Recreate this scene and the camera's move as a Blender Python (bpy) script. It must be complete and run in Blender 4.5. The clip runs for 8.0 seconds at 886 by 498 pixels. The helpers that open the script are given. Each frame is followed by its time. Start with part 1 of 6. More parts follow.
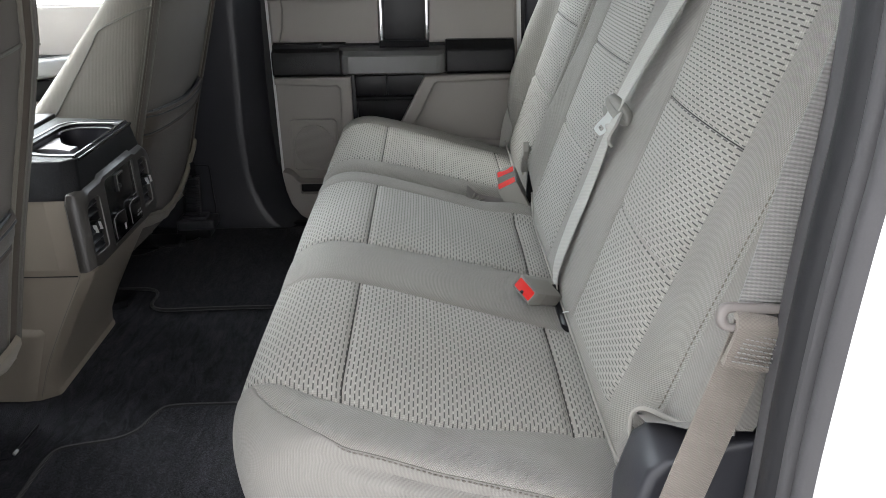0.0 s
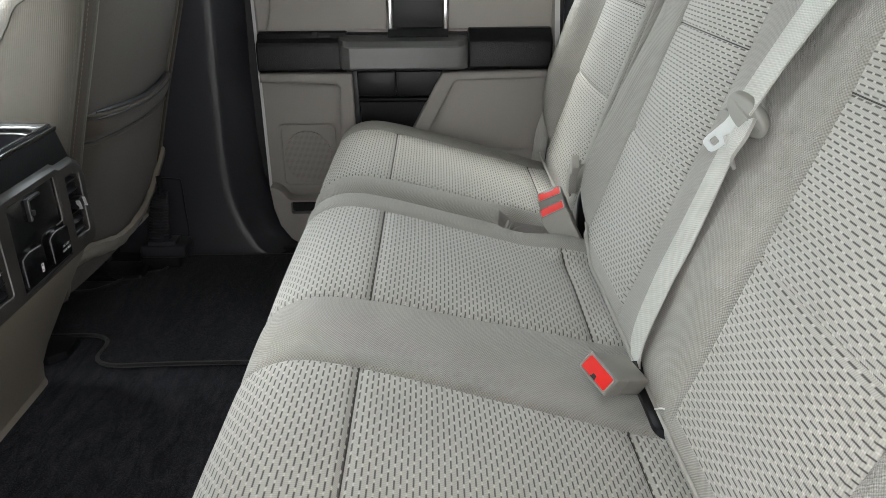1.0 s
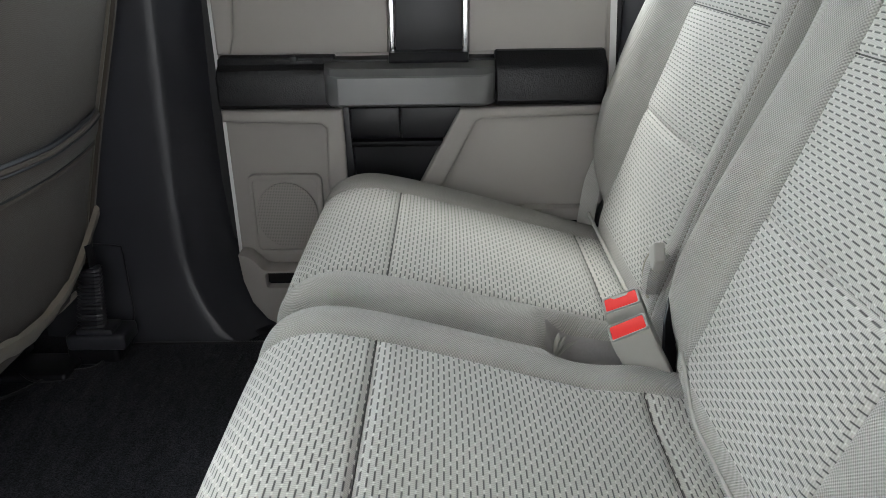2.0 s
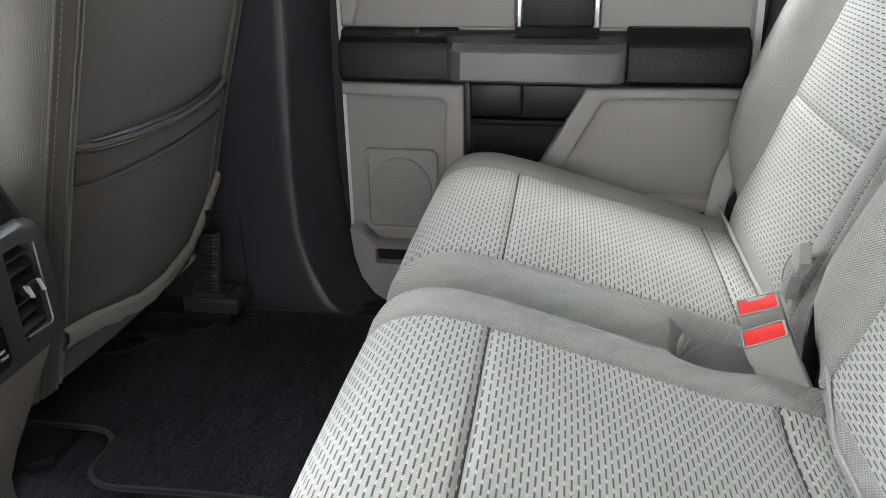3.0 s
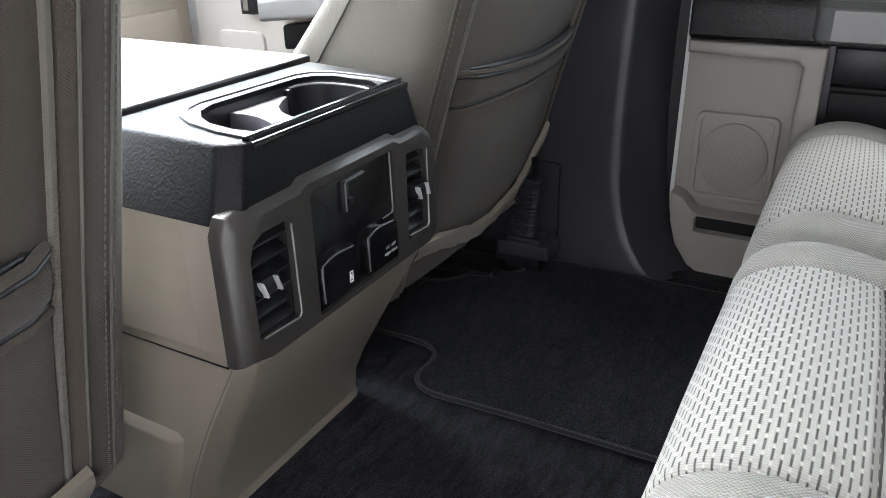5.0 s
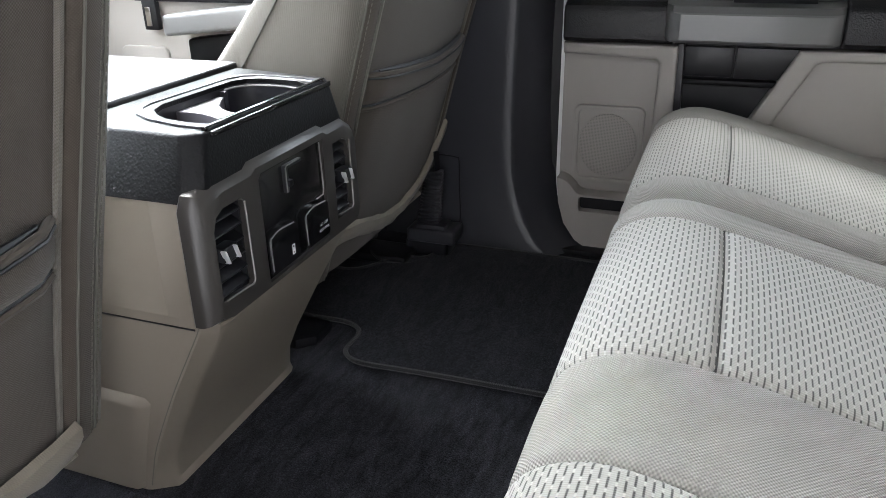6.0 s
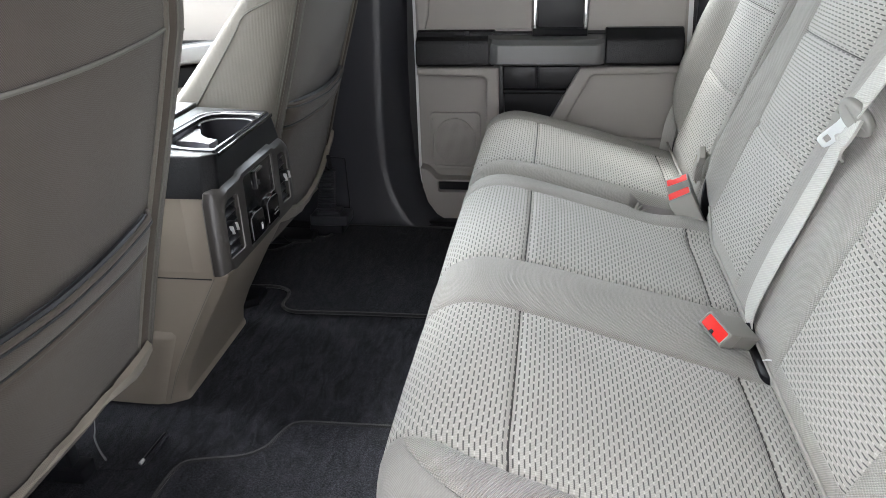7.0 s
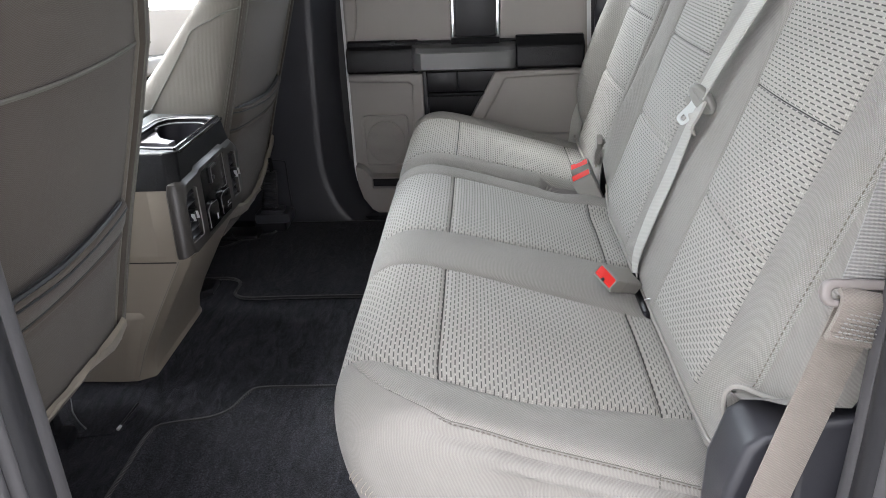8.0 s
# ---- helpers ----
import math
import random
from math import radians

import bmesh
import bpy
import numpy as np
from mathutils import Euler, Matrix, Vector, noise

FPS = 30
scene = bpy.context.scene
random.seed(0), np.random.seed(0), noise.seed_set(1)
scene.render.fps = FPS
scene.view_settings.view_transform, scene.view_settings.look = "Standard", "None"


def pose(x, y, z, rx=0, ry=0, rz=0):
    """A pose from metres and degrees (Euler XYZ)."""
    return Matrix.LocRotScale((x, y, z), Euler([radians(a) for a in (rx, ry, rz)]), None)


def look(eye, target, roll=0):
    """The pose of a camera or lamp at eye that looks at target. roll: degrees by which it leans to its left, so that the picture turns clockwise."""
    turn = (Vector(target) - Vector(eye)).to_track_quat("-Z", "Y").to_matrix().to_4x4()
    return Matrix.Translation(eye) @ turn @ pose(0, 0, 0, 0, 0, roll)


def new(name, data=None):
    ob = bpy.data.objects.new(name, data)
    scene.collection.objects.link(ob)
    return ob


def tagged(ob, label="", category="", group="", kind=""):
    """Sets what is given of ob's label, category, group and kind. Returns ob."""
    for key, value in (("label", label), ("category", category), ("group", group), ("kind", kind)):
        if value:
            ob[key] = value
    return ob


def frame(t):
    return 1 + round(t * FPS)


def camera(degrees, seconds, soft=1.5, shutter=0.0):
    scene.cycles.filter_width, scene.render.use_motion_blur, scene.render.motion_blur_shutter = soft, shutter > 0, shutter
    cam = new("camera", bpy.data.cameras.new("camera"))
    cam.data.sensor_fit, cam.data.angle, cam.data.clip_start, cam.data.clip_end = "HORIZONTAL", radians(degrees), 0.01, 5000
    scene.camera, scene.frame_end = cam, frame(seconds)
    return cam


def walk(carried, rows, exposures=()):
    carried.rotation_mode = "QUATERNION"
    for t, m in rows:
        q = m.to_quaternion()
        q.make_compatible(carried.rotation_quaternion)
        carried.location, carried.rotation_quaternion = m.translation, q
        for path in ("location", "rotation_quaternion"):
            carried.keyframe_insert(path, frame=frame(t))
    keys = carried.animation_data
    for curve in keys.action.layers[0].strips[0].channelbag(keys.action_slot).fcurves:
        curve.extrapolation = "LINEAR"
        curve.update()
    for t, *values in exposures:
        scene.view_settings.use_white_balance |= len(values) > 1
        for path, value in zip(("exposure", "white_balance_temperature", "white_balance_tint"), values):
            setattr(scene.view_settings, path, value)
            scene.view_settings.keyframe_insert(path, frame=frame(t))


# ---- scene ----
cam = camera(60.8, 8.0, soft=0.7)
PATH = [
    (0, (-0.018, -0.302, 0.91), (0.008, 1.525, 0.097), -0.8),
    (0.5, (-0.053, -0.146, 0.894), (-0.018, 1.679, 0.077), -0.4),
    (1, (-0.052, 0.1, 0.811), (-0.036, 1.932, 0.01), -0.5),
    (1.2, (-0.05, 0.241, 0.772), (-0.045, 2.081, -0.012), -0.9),
    (2.3, (-0.06, 0.62, 0.778), (-0.107, 2.459, -0.008), -0.6),
    (2.5, (-0.061, 0.628, 0.774), (-0.158, 2.463, -0.017), -0.7),
    (3, (-0.077, 0.62, 0.762), (-0.367, 2.417, -0.065), -0.8),
    (3.5, (-0.153, 0.578, 0.724), (-0.75, 2.296, -0.107), -1.3),
    (4, (-0.201, 0.553, 0.716), (-1.007, 2.171, -0.139), -1.6),
    (4.2, (-0.213, 0.55, 0.712), (-1.041, 2.157, -0.143), -1.2),
    (5.3, (-0.201, 0.543, 0.704), (-1.09, 2.126, -0.136), -1.3),
    (5.5, (-0.199, 0.534, 0.705), (-1.035, 2.147, -0.132), -1.3),
    (6, (-0.168, 0.393, 0.718), (-0.807, 2.103, -0.101), -1.2),
    (6.2, (-0.16, 0.263, 0.722), (-0.687, 2.015, -0.088), -0.9),
    (6.5, (-0.122, 0.074, 0.775), (-0.535, 1.849, -0.048), -1.3),
    (7, (-0.105, -0.124, 0.883), (-0.38, 1.673, 0.05), -1.8),
    (7.5, (-0.084, -0.271, 0.905), (-0.266, 1.542, 0.082), -2.1),
    (8, (-0.075, -0.348, 0.907), (-0.184, 1.478, 0.098), -2.3),
]
K = 0.93  # plan units to metres
walk(cam, [(t, look(Vector(eye) * K, Vector(target) * K, roll)) for t, eye, target, roll in PATH],
     exposures=[(0, 3.04, 6280, 10), (0.5, 3.32, 6270, 9), (1, 3.36, 6430, 8), (2.5, 3.64, 6180, 9), (3.5, 3.93, 6230, 11), (5.5, 3.80, 6180, 12), (6.5, 3.70, 6200, 11), (7.5, 3.56, 6220, 12), (8, 3.38, 6230, 13)])

# ---- world and light ----
world = bpy.data.worlds.new("sky")
scene.world = world
world.use_nodes = True
wn, wl = world.node_tree.nodes, world.node_tree.links
sky = wn.new("ShaderNodeTexSky")
sky.sky_type, sky.sun_disc = "NISHITA", False
sky.sun_elevation, sky.sun_rotation = radians(61), radians(-41)
sky.air_density, sky.dust_density = 1.0, 3.0
wn["Background"].inputs["Strength"].default_value = 0.17
grey = wn.new("ShaderNodeHueSaturation")  # thin overcast
grey.inputs["Saturation"].default_value = 0.22
wl.new(sky.outputs["Color"], grey.inputs["Color"])
wl.new(grey.outputs["Color"], wn["Background"].inputs["Color"])
sun = new("sun", bpy.data.lights.new("sun", "SUN"))
sun.data.energy, sun.data.angle, sun.data.color = 1.1, radians(35), (1.0, 0.97, 0.93)
sun.matrix_world = look((-1.5, 1.7, 4.2), (0, 0, 0))


# ---- materials ----
def shader(name, base, rough=0.6, metal=0.0, var=0.12, var_scale=6.0, grain=0.0, grain_scale=600.0, sheen=0.0, spec=0.5, coat=0.0, bump_dist=0.0004, low=0.45, high=1.15):
    """Principled material with two scales of colour variation and a fine bump."""
    m = bpy.data.materials.new(name)
    m.use_nodes = True
    n, l = m.node_tree.nodes, m.node_tree.links
    p = n["Principled BSDF"]
    p.inputs["Roughness"].default_value, p.inputs["Metallic"].default_value = rough, metal
    p.inputs["Specular IOR Level"].default_value = spec
    p.inputs["Sheen Weight"].default_value, p.inputs["Coat Weight"].default_value = sheen, coat
    co = n.new("ShaderNodeTexCoord")
    big, fine = n.new("ShaderNodeTexNoise"), n.new("ShaderNodeTexNoise")
    big.inputs["Scale"].default_value, big.inputs["Detail"].default_value = var_scale, 4
    fine.inputs["Scale"].default_value, fine.inputs["Detail"].default_value = grain_scale, 3
    add = n.new("ShaderNodeMath")
    add.operation = "MULTIPLY_ADD"
    add.inputs[1].default_value = 0.6
    ramp = n.new("ShaderNodeMapRange")
    ramp.inputs["From Min"].default_value, ramp.inputs["From Max"].default_value = low, high
    ramp.inputs["To Min"].default_value, ramp.inputs["To Max"].default_value = 1 - var, 1 + var
    mul = n.new("ShaderNodeVectorMath")
    mul.operation = "MULTIPLY"
    mul.inputs[0].default_value = base
    for tex in (big, fine):
        l.new(co.outputs["Object"], tex.inputs["Vector"])
    l.new(fine.outputs["Fac"], add.inputs[0])
    l.new(big.outputs["Fac"], add.inputs[2])
    l.new(add.outputs[0], ramp.inputs["Value"])
    l.new(ramp.outputs["Result"], mul.inputs[1])
    l.new(mul.outputs["Vector"], p.inputs["Base Color"])
    if grain:
        b = n.new("ShaderNodeBump")
        b.inputs["Strength"].default_value, b.inputs["Distance"].default_value = grain, bump_dist
        l.new(fine.outputs["Fac"], b.inputs["Height"])
        l.new(b.outputs["Normal"], p.inputs["Normal"])
    return m


def node(tree, kind, op=None, **values):
    """A node with an operation and numbered or named inputs set."""
    x = tree.nodes.new(kind)
    if op:
        x.operation = op
    for key, v in values.items():
        sock = x.inputs[int(key[1:])] if key[0] == "i" and key[1:].isdigit() else x.inputs[key]
        if hasattr(v, "is_output"):
            tree.links.new(v, sock)
        else:
            sock.default_value = v
    return x


def weave(name, base, pitch=0.0016, depth=0.5, rough=0.9, coord="UV", contrast=0.16, var=0.07, rib=1.0, sheen=0.15, twill=0.0, ribbed=False):
    """Plain woven cloth: over-and-under threads at the given pitch; ribbed: with level ribs."""
    m = shader(name, base, rough, var=var, var_scale=9, grain_scale=700, sheen=sheen, spec=0.25)
    t = m.node_tree
    p = t.nodes["Principled BSDF"]
    co = node(t, "ShaderNodeTexCoord")
    sep = node(t, "ShaderNodeSeparateXYZ", i0=co.outputs[coord])
    f = 2 * math.pi / pitch
    if coord == "UV":
        a, b = sep.outputs[0], sep.outputs[1]
    else:
        a = node(t, "ShaderNodeMath", "ADD", i0=sep.outputs[0], i1=sep.outputs[2]).outputs[0]
        b = sep.outputs[2] if ribbed else sep.outputs[1]
    if ribbed:
        a = node(t, "ShaderNodeMath", "ADD", i0=sep.outputs[0], i1=sep.outputs[1]).outputs[0]
    sa = node(t, "ShaderNodeMath", "SINE", i0=node(t, "ShaderNodeMath", "MULTIPLY", i0=a, i1=f * rib).outputs[0])
    sb = node(t, "ShaderNodeMath", "SINE", i0=node(t, "ShaderNodeMath", "MULTIPLY", i0=b, i1=f).outputs[0])
    w = node(t, "ShaderNodeMath", "MULTIPLY", i0=sa.outputs[0], i1=sb.outputs[0])
    if ribbed:
        w = node(t, "ShaderNodeMath", "MULTIPLY_ADD", i0=w.outputs[0], i1=0.35, i2=sb.outputs[0])
    if twill:
        slant = node(t, "ShaderNodeMath", "MULTIPLY_ADD", i0=b, i1=twill, i2=a)
        sd = node(t, "ShaderNodeMath", "SINE", i0=node(t, "ShaderNodeMath", "MULTIPLY", i0=slant.outputs[0], i1=f * 0.6).outputs[0])
        w = node(t, "ShaderNodeMath", "MULTIPLY_ADD", i0=w.outputs[0], i1=0.5, i2=sd.outputs[0])
    bump = node(t, "ShaderNodeBump", Strength=depth, Distance=pitch * 0.4, Height=w.outputs[0])
    t.links.new(bump.outputs["Normal"], p.inputs["Normal"])
    old = p.inputs["Base Color"].links[0].from_socket
    k = node(t, "ShaderNodeMath", "MULTIPLY_ADD", i0=w.outputs[0], i1=contrast, i2=1.0)
    tint = node(t, "ShaderNodeVectorMath", "SCALE", i0=old, Scale=k.outputs[0])
    t.links.new(tint.outputs["Vector"], p.inputs["Base Color"])
    return m


def slotted(name, light, dark, col=0.0056, row=0.0165, width=0.27, length=0.70):
    """Knit cloth with short dark slots along v in staggered columns along u (metres)."""
    m = shader(name, light, 0.92, var=0.08, var_scale=8, grain_scale=900, sheen=0.2, spec=0.2)
    t = m.node_tree
    p = t.nodes["Principled BSDF"]
    co = node(t, "ShaderNodeTexCoord")
    sep = node(t, "ShaderNodeSeparateXYZ", i0=co.outputs["UV"])
    wob = node(t, "ShaderNodeTexNoise", Vector=co.outputs["UV"], Scale=160.0, Detail=2.0)
    u = node(t, "ShaderNodeMath", "DIVIDE", i0=sep.outputs[0], i1=col).outputs[0]
    cell = node(t, "ShaderNodeMath", "FLOOR", i0=u).outputs[0]
    fu = node(t, "ShaderNodeMath", "SUBTRACT", i0=u, i1=cell).outputs[0]
    half = node(t, "ShaderNodeMath", "MULTIPLY", i0=cell, i1=0.5).outputs[0]
    v = node(t, "ShaderNodeMath", "DIVIDE", i0=sep.outputs[1], i1=row).outputs[0]
    v2 = node(t, "ShaderNodeMath", "ADD", i0=v, i1=half).outputs[0]
    v3 = node(t, "ShaderNodeMath", "MULTIPLY_ADD", i0=wob.outputs["Fac"], i1=0.14, i2=v2).outputs[0]
    fv = node(t, "ShaderNodeMath", "FRACT", i0=v3).outputs[0]
    du = node(t, "ShaderNodeMath", "ABSOLUTE", i0=node(t, "ShaderNodeMath", "SUBTRACT", i0=fu, i1=0.5).outputs[0]).outputs[0]
    dv = node(t, "ShaderNodeMath", "ABSOLUTE", i0=node(t, "ShaderNodeMath", "SUBTRACT", i0=fv, i1=0.5).outputs[0]).outputs[0]
    mu = node(t, "ShaderNodeMapRange", Value=du, **{"From Min": width / 2 - 0.06, "From Max": width / 2 + 0.06, "To Min": 1.0, "To Max": 0.0}).outputs[0]
    mv = node(t, "ShaderNodeMapRange", Value=dv, **{"From Min": length / 2 - 0.05, "From Max": length / 2 + 0.05, "To Min": 1.0, "To Max": 0.0}).outputs[0]
    slot = node(t, "ShaderNodeMath", "MULTIPLY", i0=mu, i1=mv).outputs[0]
    rib = node(t, "ShaderNodeMath", "SINE", i0=node(t, "ShaderNodeMath", "MULTIPLY", i0=sep.outputs[1], i1=2 * math.pi / 0.0022).outputs[0]).outputs[0]
    old = p.inputs["Base Color"].links[0].from_socket
    k = node(t, "ShaderNodeMath", "MULTIPLY_ADD", i0=rib, i1=0.08, i2=1.0)
    tint = node(t, "ShaderNodeVectorMath", "SCALE", i0=old, Scale=k.outputs[0])
    mix = t.nodes.new("ShaderNodeMix")
    mix.data_type = "RGBA"
    t.links.new(slot, mix.inputs[0])
    t.links.new(tint.outputs["Vector"], mix.inputs[6])
    mix.inputs[7].default_value = (*dark, 1)
    bar = node(t, "ShaderNodeMath", "MULTIPLY", i0=mu, i1=node(t, "ShaderNodeMath", "SUBTRACT", i0=1.0, i1=mv).outputs[0]).outputs[0]
    lift = node(t, "ShaderNodeMath", "MULTIPLY_ADD", i0=bar, i1=0.26, i2=1.0).outputs[0]
    shine = node(t, "ShaderNodeVectorMath", "SCALE", i0=mix.outputs[2], Scale=lift)
    t.links.new(shine.outputs["Vector"], p.inputs["Base Color"])
    h = node(t, "ShaderNodeMath", "MULTIPLY_ADD", i0=slot, i1=-1.0, i2=node(t, "ShaderNodeMath", "MULTIPLY", i0=rib, i1=0.12).outputs[0])
    bump = node(t, "ShaderNodeBump", Strength=0.7, Distance=0.0012, Height=h.outputs[0])
    t.links.new(bump.outputs["Normal"], p.inputs["Normal"])
    return m


def leathergrain(name, base, rough, scale=420.0, depth=0.6, var=0.15, spec=0.5):
    """Moulded plastic or vinyl with a pebbled grain."""
    m = shader(name, base, rough, var=var, var_scale=5, grain_scale=300, spec=spec)
    t = m.node_tree
    p = t.nodes["Principled BSDF"]
    co = node(t, "ShaderNodeTexCoord")
    vor = node(t, "ShaderNodeTexVoronoi", Vector=co.outputs["Object"], Scale=scale)
    vor.feature = "SMOOTH_F1"
    bump = node(t, "ShaderNodeBump", Strength=depth, Distance=0.0006, Height=vor.outputs["Distance"])
    bump.invert = True
    t.links.new(bump.outputs["Normal"], p.inputs["Normal"])
    return m


def carpet(name, base, brushed=0.30):
    """Short cut pile: speckled fibres, brushed lighter and darker in streaks."""
    m = shader(name, base, 1.0, var=0.22, var_scale=5, grain_scale=200, sheen=0.03, spec=0.05)
    t = m.node_tree
    p = t.nodes["Principled BSDF"]
    co = node(t, "ShaderNodeTexCoord")
    turn = node(t, "ShaderNodeMapping", Vector=co.outputs["Object"])
    turn.inputs["Rotation"].default_value = (0, 0, 0.7)
    turn.inputs["Scale"].default_value = (52, 15, 20)
    streak = node(t, "ShaderNodeTexNoise", Vector=turn.outputs["Vector"], Scale=1.0, Detail=5.0, Roughness=0.65, Distortion=1.2)
    pile = node(t, "ShaderNodeTexNoise", Vector=co.outputs["Object"], Scale=520.0, Detail=2.0)
    tuft = node(t, "ShaderNodeTexVoronoi", Vector=co.outputs["Object"], Scale=330.0)
    ks = node(t, "ShaderNodeMapRange", Value=streak.outputs["Fac"], **{"From Min": 0.35, "From Max": 0.68, "To Min": 1 - brushed, "To Max": 1 + brushed}).outputs[0]
    kp = node(t, "ShaderNodeMapRange", Value=pile.outputs["Fac"], **{"From Min": 0.3, "From Max": 0.7, "To Min": 0.35, "To Max": 1.65}).outputs[0]
    kt = node(t, "ShaderNodeMapRange", Value=tuft.outputs["Distance"], **{"From Min": 0.0, "From Max": 0.8, "To Min": 1.25, "To Max": 0.65}).outputs[0]
    k = node(t, "ShaderNodeMath", "MULTIPLY", i0=node(t, "ShaderNodeMath", "MULTIPLY", i0=ks, i1=kp).outputs[0], i1=kt).outputs[0]
    old = p.inputs["Base Color"].links[0].from_socket
    tint = node(t, "ShaderNodeVectorMath", "SCALE", i0=old, Scale=k)
    t.links.new(tint.outputs["Vector"], p.inputs["Base Color"])
    bump = node(t, "ShaderNodeBump", Strength=0.7, Distance=0.003, Height=pile.outputs["Fac"])
    t.links.new(bump.outputs["Normal"], p.inputs["Normal"])
    return m


def perforated(name, base, hole, pitch=0.0034):
    """Moulded grille: fine round holes in a staggered grid over x and z."""
    m = shader(name, base, 0.6, var=0.06)
    t = m.node_tree
    p = t.nodes["Principled BSDF"]
    co = node(t, "ShaderNodeTexCoord")
    sep = node(t, "ShaderNodeSeparateXYZ", i0=co.outputs["Object"])
    f = 2 * math.pi / pitch
    a = node(t, "ShaderNodeMath", "COSINE", i0=node(t, "ShaderNodeMath", "MULTIPLY", i0=sep.outputs[0], i1=f).outputs[0])
    b = node(t, "ShaderNodeMath", "COSINE", i0=node(t, "ShaderNodeMath", "MULTIPLY", i0=sep.outputs[2], i1=f).outputs[0])
    s = node(t, "ShaderNodeMath", "ADD", i0=a.outputs[0], i1=b.outputs[0])
    r = node(t, "ShaderNodeMapRange", Value=s.outputs[0], **{"From Min": 0.3, "From Max": 0.9, "To Min": 0.0, "To Max": 1.0})
    old = p.inputs["Base Color"].links[0].from_socket
    mix = t.nodes.new("ShaderNodeMix")
    mix.data_type = "RGBA"
    t.links.new(r.outputs[0], mix.inputs[0])
    t.links.new(old, mix.inputs[6])
    mix.inputs[7].default_value = (*hole, 1)
    t.links.new(mix.outputs[2], p.inputs["Base Color"])
    return m


M_SLOT = slotted("slotted_cloth", (0.365, 0.354, 0.326), (0.088, 0.086, 0.080))
M_CLOTH = weave("plain_cloth", (0.312, 0.300, 0.277), 0.0034, 0.6, contrast=0.27, var=0.05)
# Coarse twill; its base is darker than plain_cloth for shade on the sides.
M_SIDE = weave("coarse_side_cloth_shaded", (0.250, 0.239, 0.221), 0.0024, 0.30, contrast=0.055, twill=0.35)
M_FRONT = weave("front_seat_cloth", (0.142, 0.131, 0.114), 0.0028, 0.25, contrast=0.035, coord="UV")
# Seat cloth with its base darkened for shade on the seat backs.
M_FRONT_BACK = weave("front_seat_back_cloth_shaded", (0.069, 0.057, 0.0465), 0.0026, 0.25, contrast=0.035, coord="UV")
M_SKIRT = weave("skirt_cloth", (0.31, 0.285, 0.235), 0.0024, 0.5, coord="Object")
M_FLAP = weave("flap_cloth", (0.235, 0.207, 0.168), 0.0024, 0.2, coord="Object", contrast=0.04)
M_PIPE = weave("piping_cloth", (0.17, 0.155, 0.13), 0.0014, 0.8, coord="Object", contrast=0.3)
M_VINYL = leathergrain("grey_vinyl", (0.255, 0.238, 0.234), 0.42, 900, 0.3)
M_BEIGE = shader("beige_plastic", (0.205, 0.178, 0.146), 0.55, var=0.05, var_scale=4, grain=0.25, grain_scale=1500)
M_DOOR = shader("door_trim_plastic", (0.320, 0.298, 0.279), 0.55, var=0.05, var_scale=4, grain=0.25, grain_scale=1500)
M_GRILLE = perforated("grille_plastic", (0.320, 0.298, 0.279), (0.210, 0.197, 0.184), 0.0030)
M_BLACK = leathergrain("black_grained_plastic", (0.0050, 0.0051, 0.0060), 0.45, 420, 0.60, spec=0.14)
M_BLACK_SMOOTH = shader("black_smooth_plastic", (0.0100, 0.0102, 0.0125), 0.34, var=0.15, grain=0.1, spec=0.35)
M_PILLAR = shader("black_pillar_plastic", (0.0330, 0.0335, 0.0395), 0.36, var=0.15, grain=0.3, grain_scale=1100, spec=0.45)
M_GLOSS = shader("gloss_black", (0.008, 0.008, 0.009), 0.12, var=0.1)
M_BEZEL = shader("satin_graphite", (0.037, 0.0340, 0.0316), 0.33, metal=0.1, var=0.06, grain=0.15, grain_scale=1200)
M_SILVER = shader("satin_silver", (0.17, 0.17, 0.172), 0.4, metal=0.35, var=0.05)
M_RIM = shader("dull_satin_edge", (0.16, 0.155, 0.15), 0.4, metal=0.3, var=0.05)
M_CHROME = shader("chrome", (0.75, 0.76, 0.78), 0.12, metal=1.0, var=0.02)
M_STEEL = shader("bright_steel", (0.75, 0.78, 0.77), 0.35, metal=0.4, var=0.08)
M_RED = shader("red_button", (0.60, 0.010, 0.006), 0.5, var=0.05, spec=0.3)
M_BUCKLE = shader("buckle_plastic", (0.25, 0.24, 0.22), 0.45, var=0.05)
M_TONGUE = shader("tongue_cover", (0.27, 0.268, 0.25), 0.4, var=0.05)
M_WEB = weave("belt_webbing", (0.48, 0.475, 0.445), 0.0026, 0.5, coord="UV", contrast=0.12, rib=0.5)
M_WEB_TAN = weave("belt_webbing_tan", (0.225, 0.200, 0.175), 0.0022, 0.4, coord="UV", contrast=0.10, rib=0.5)
M_WEB_GREY = weave("belt_webbing_grey", (0.30, 0.295, 0.285), 0.0034, 0.6, coord="UV", contrast=0.14, rib=0.8, ribbed=True)
M_RING = shader("mauve_ring_plastic", (0.20, 0.18, 0.17), 0.4, var=0.06)
M_CLIP = shader("bright_satin_clip", (0.80, 0.80, 0.81), 0.30, metal=0.55, var=0.03)
M_TRAY = shader("black_tray_plastic", (0.018, 0.018, 0.022), 0.30, var=0.1, grain=0.1)
M_CUP = shader("grey_cup_plastic", (0.085, 0.08, 0.09), 0.42, var=0.05)
M_CARPET = carpet("black_carpet", (0.0255, 0.0258, 0.0312), 0.45)
M_MAT = carpet("mat_carpet", (0.0265, 0.0268, 0.0320), 0.30)
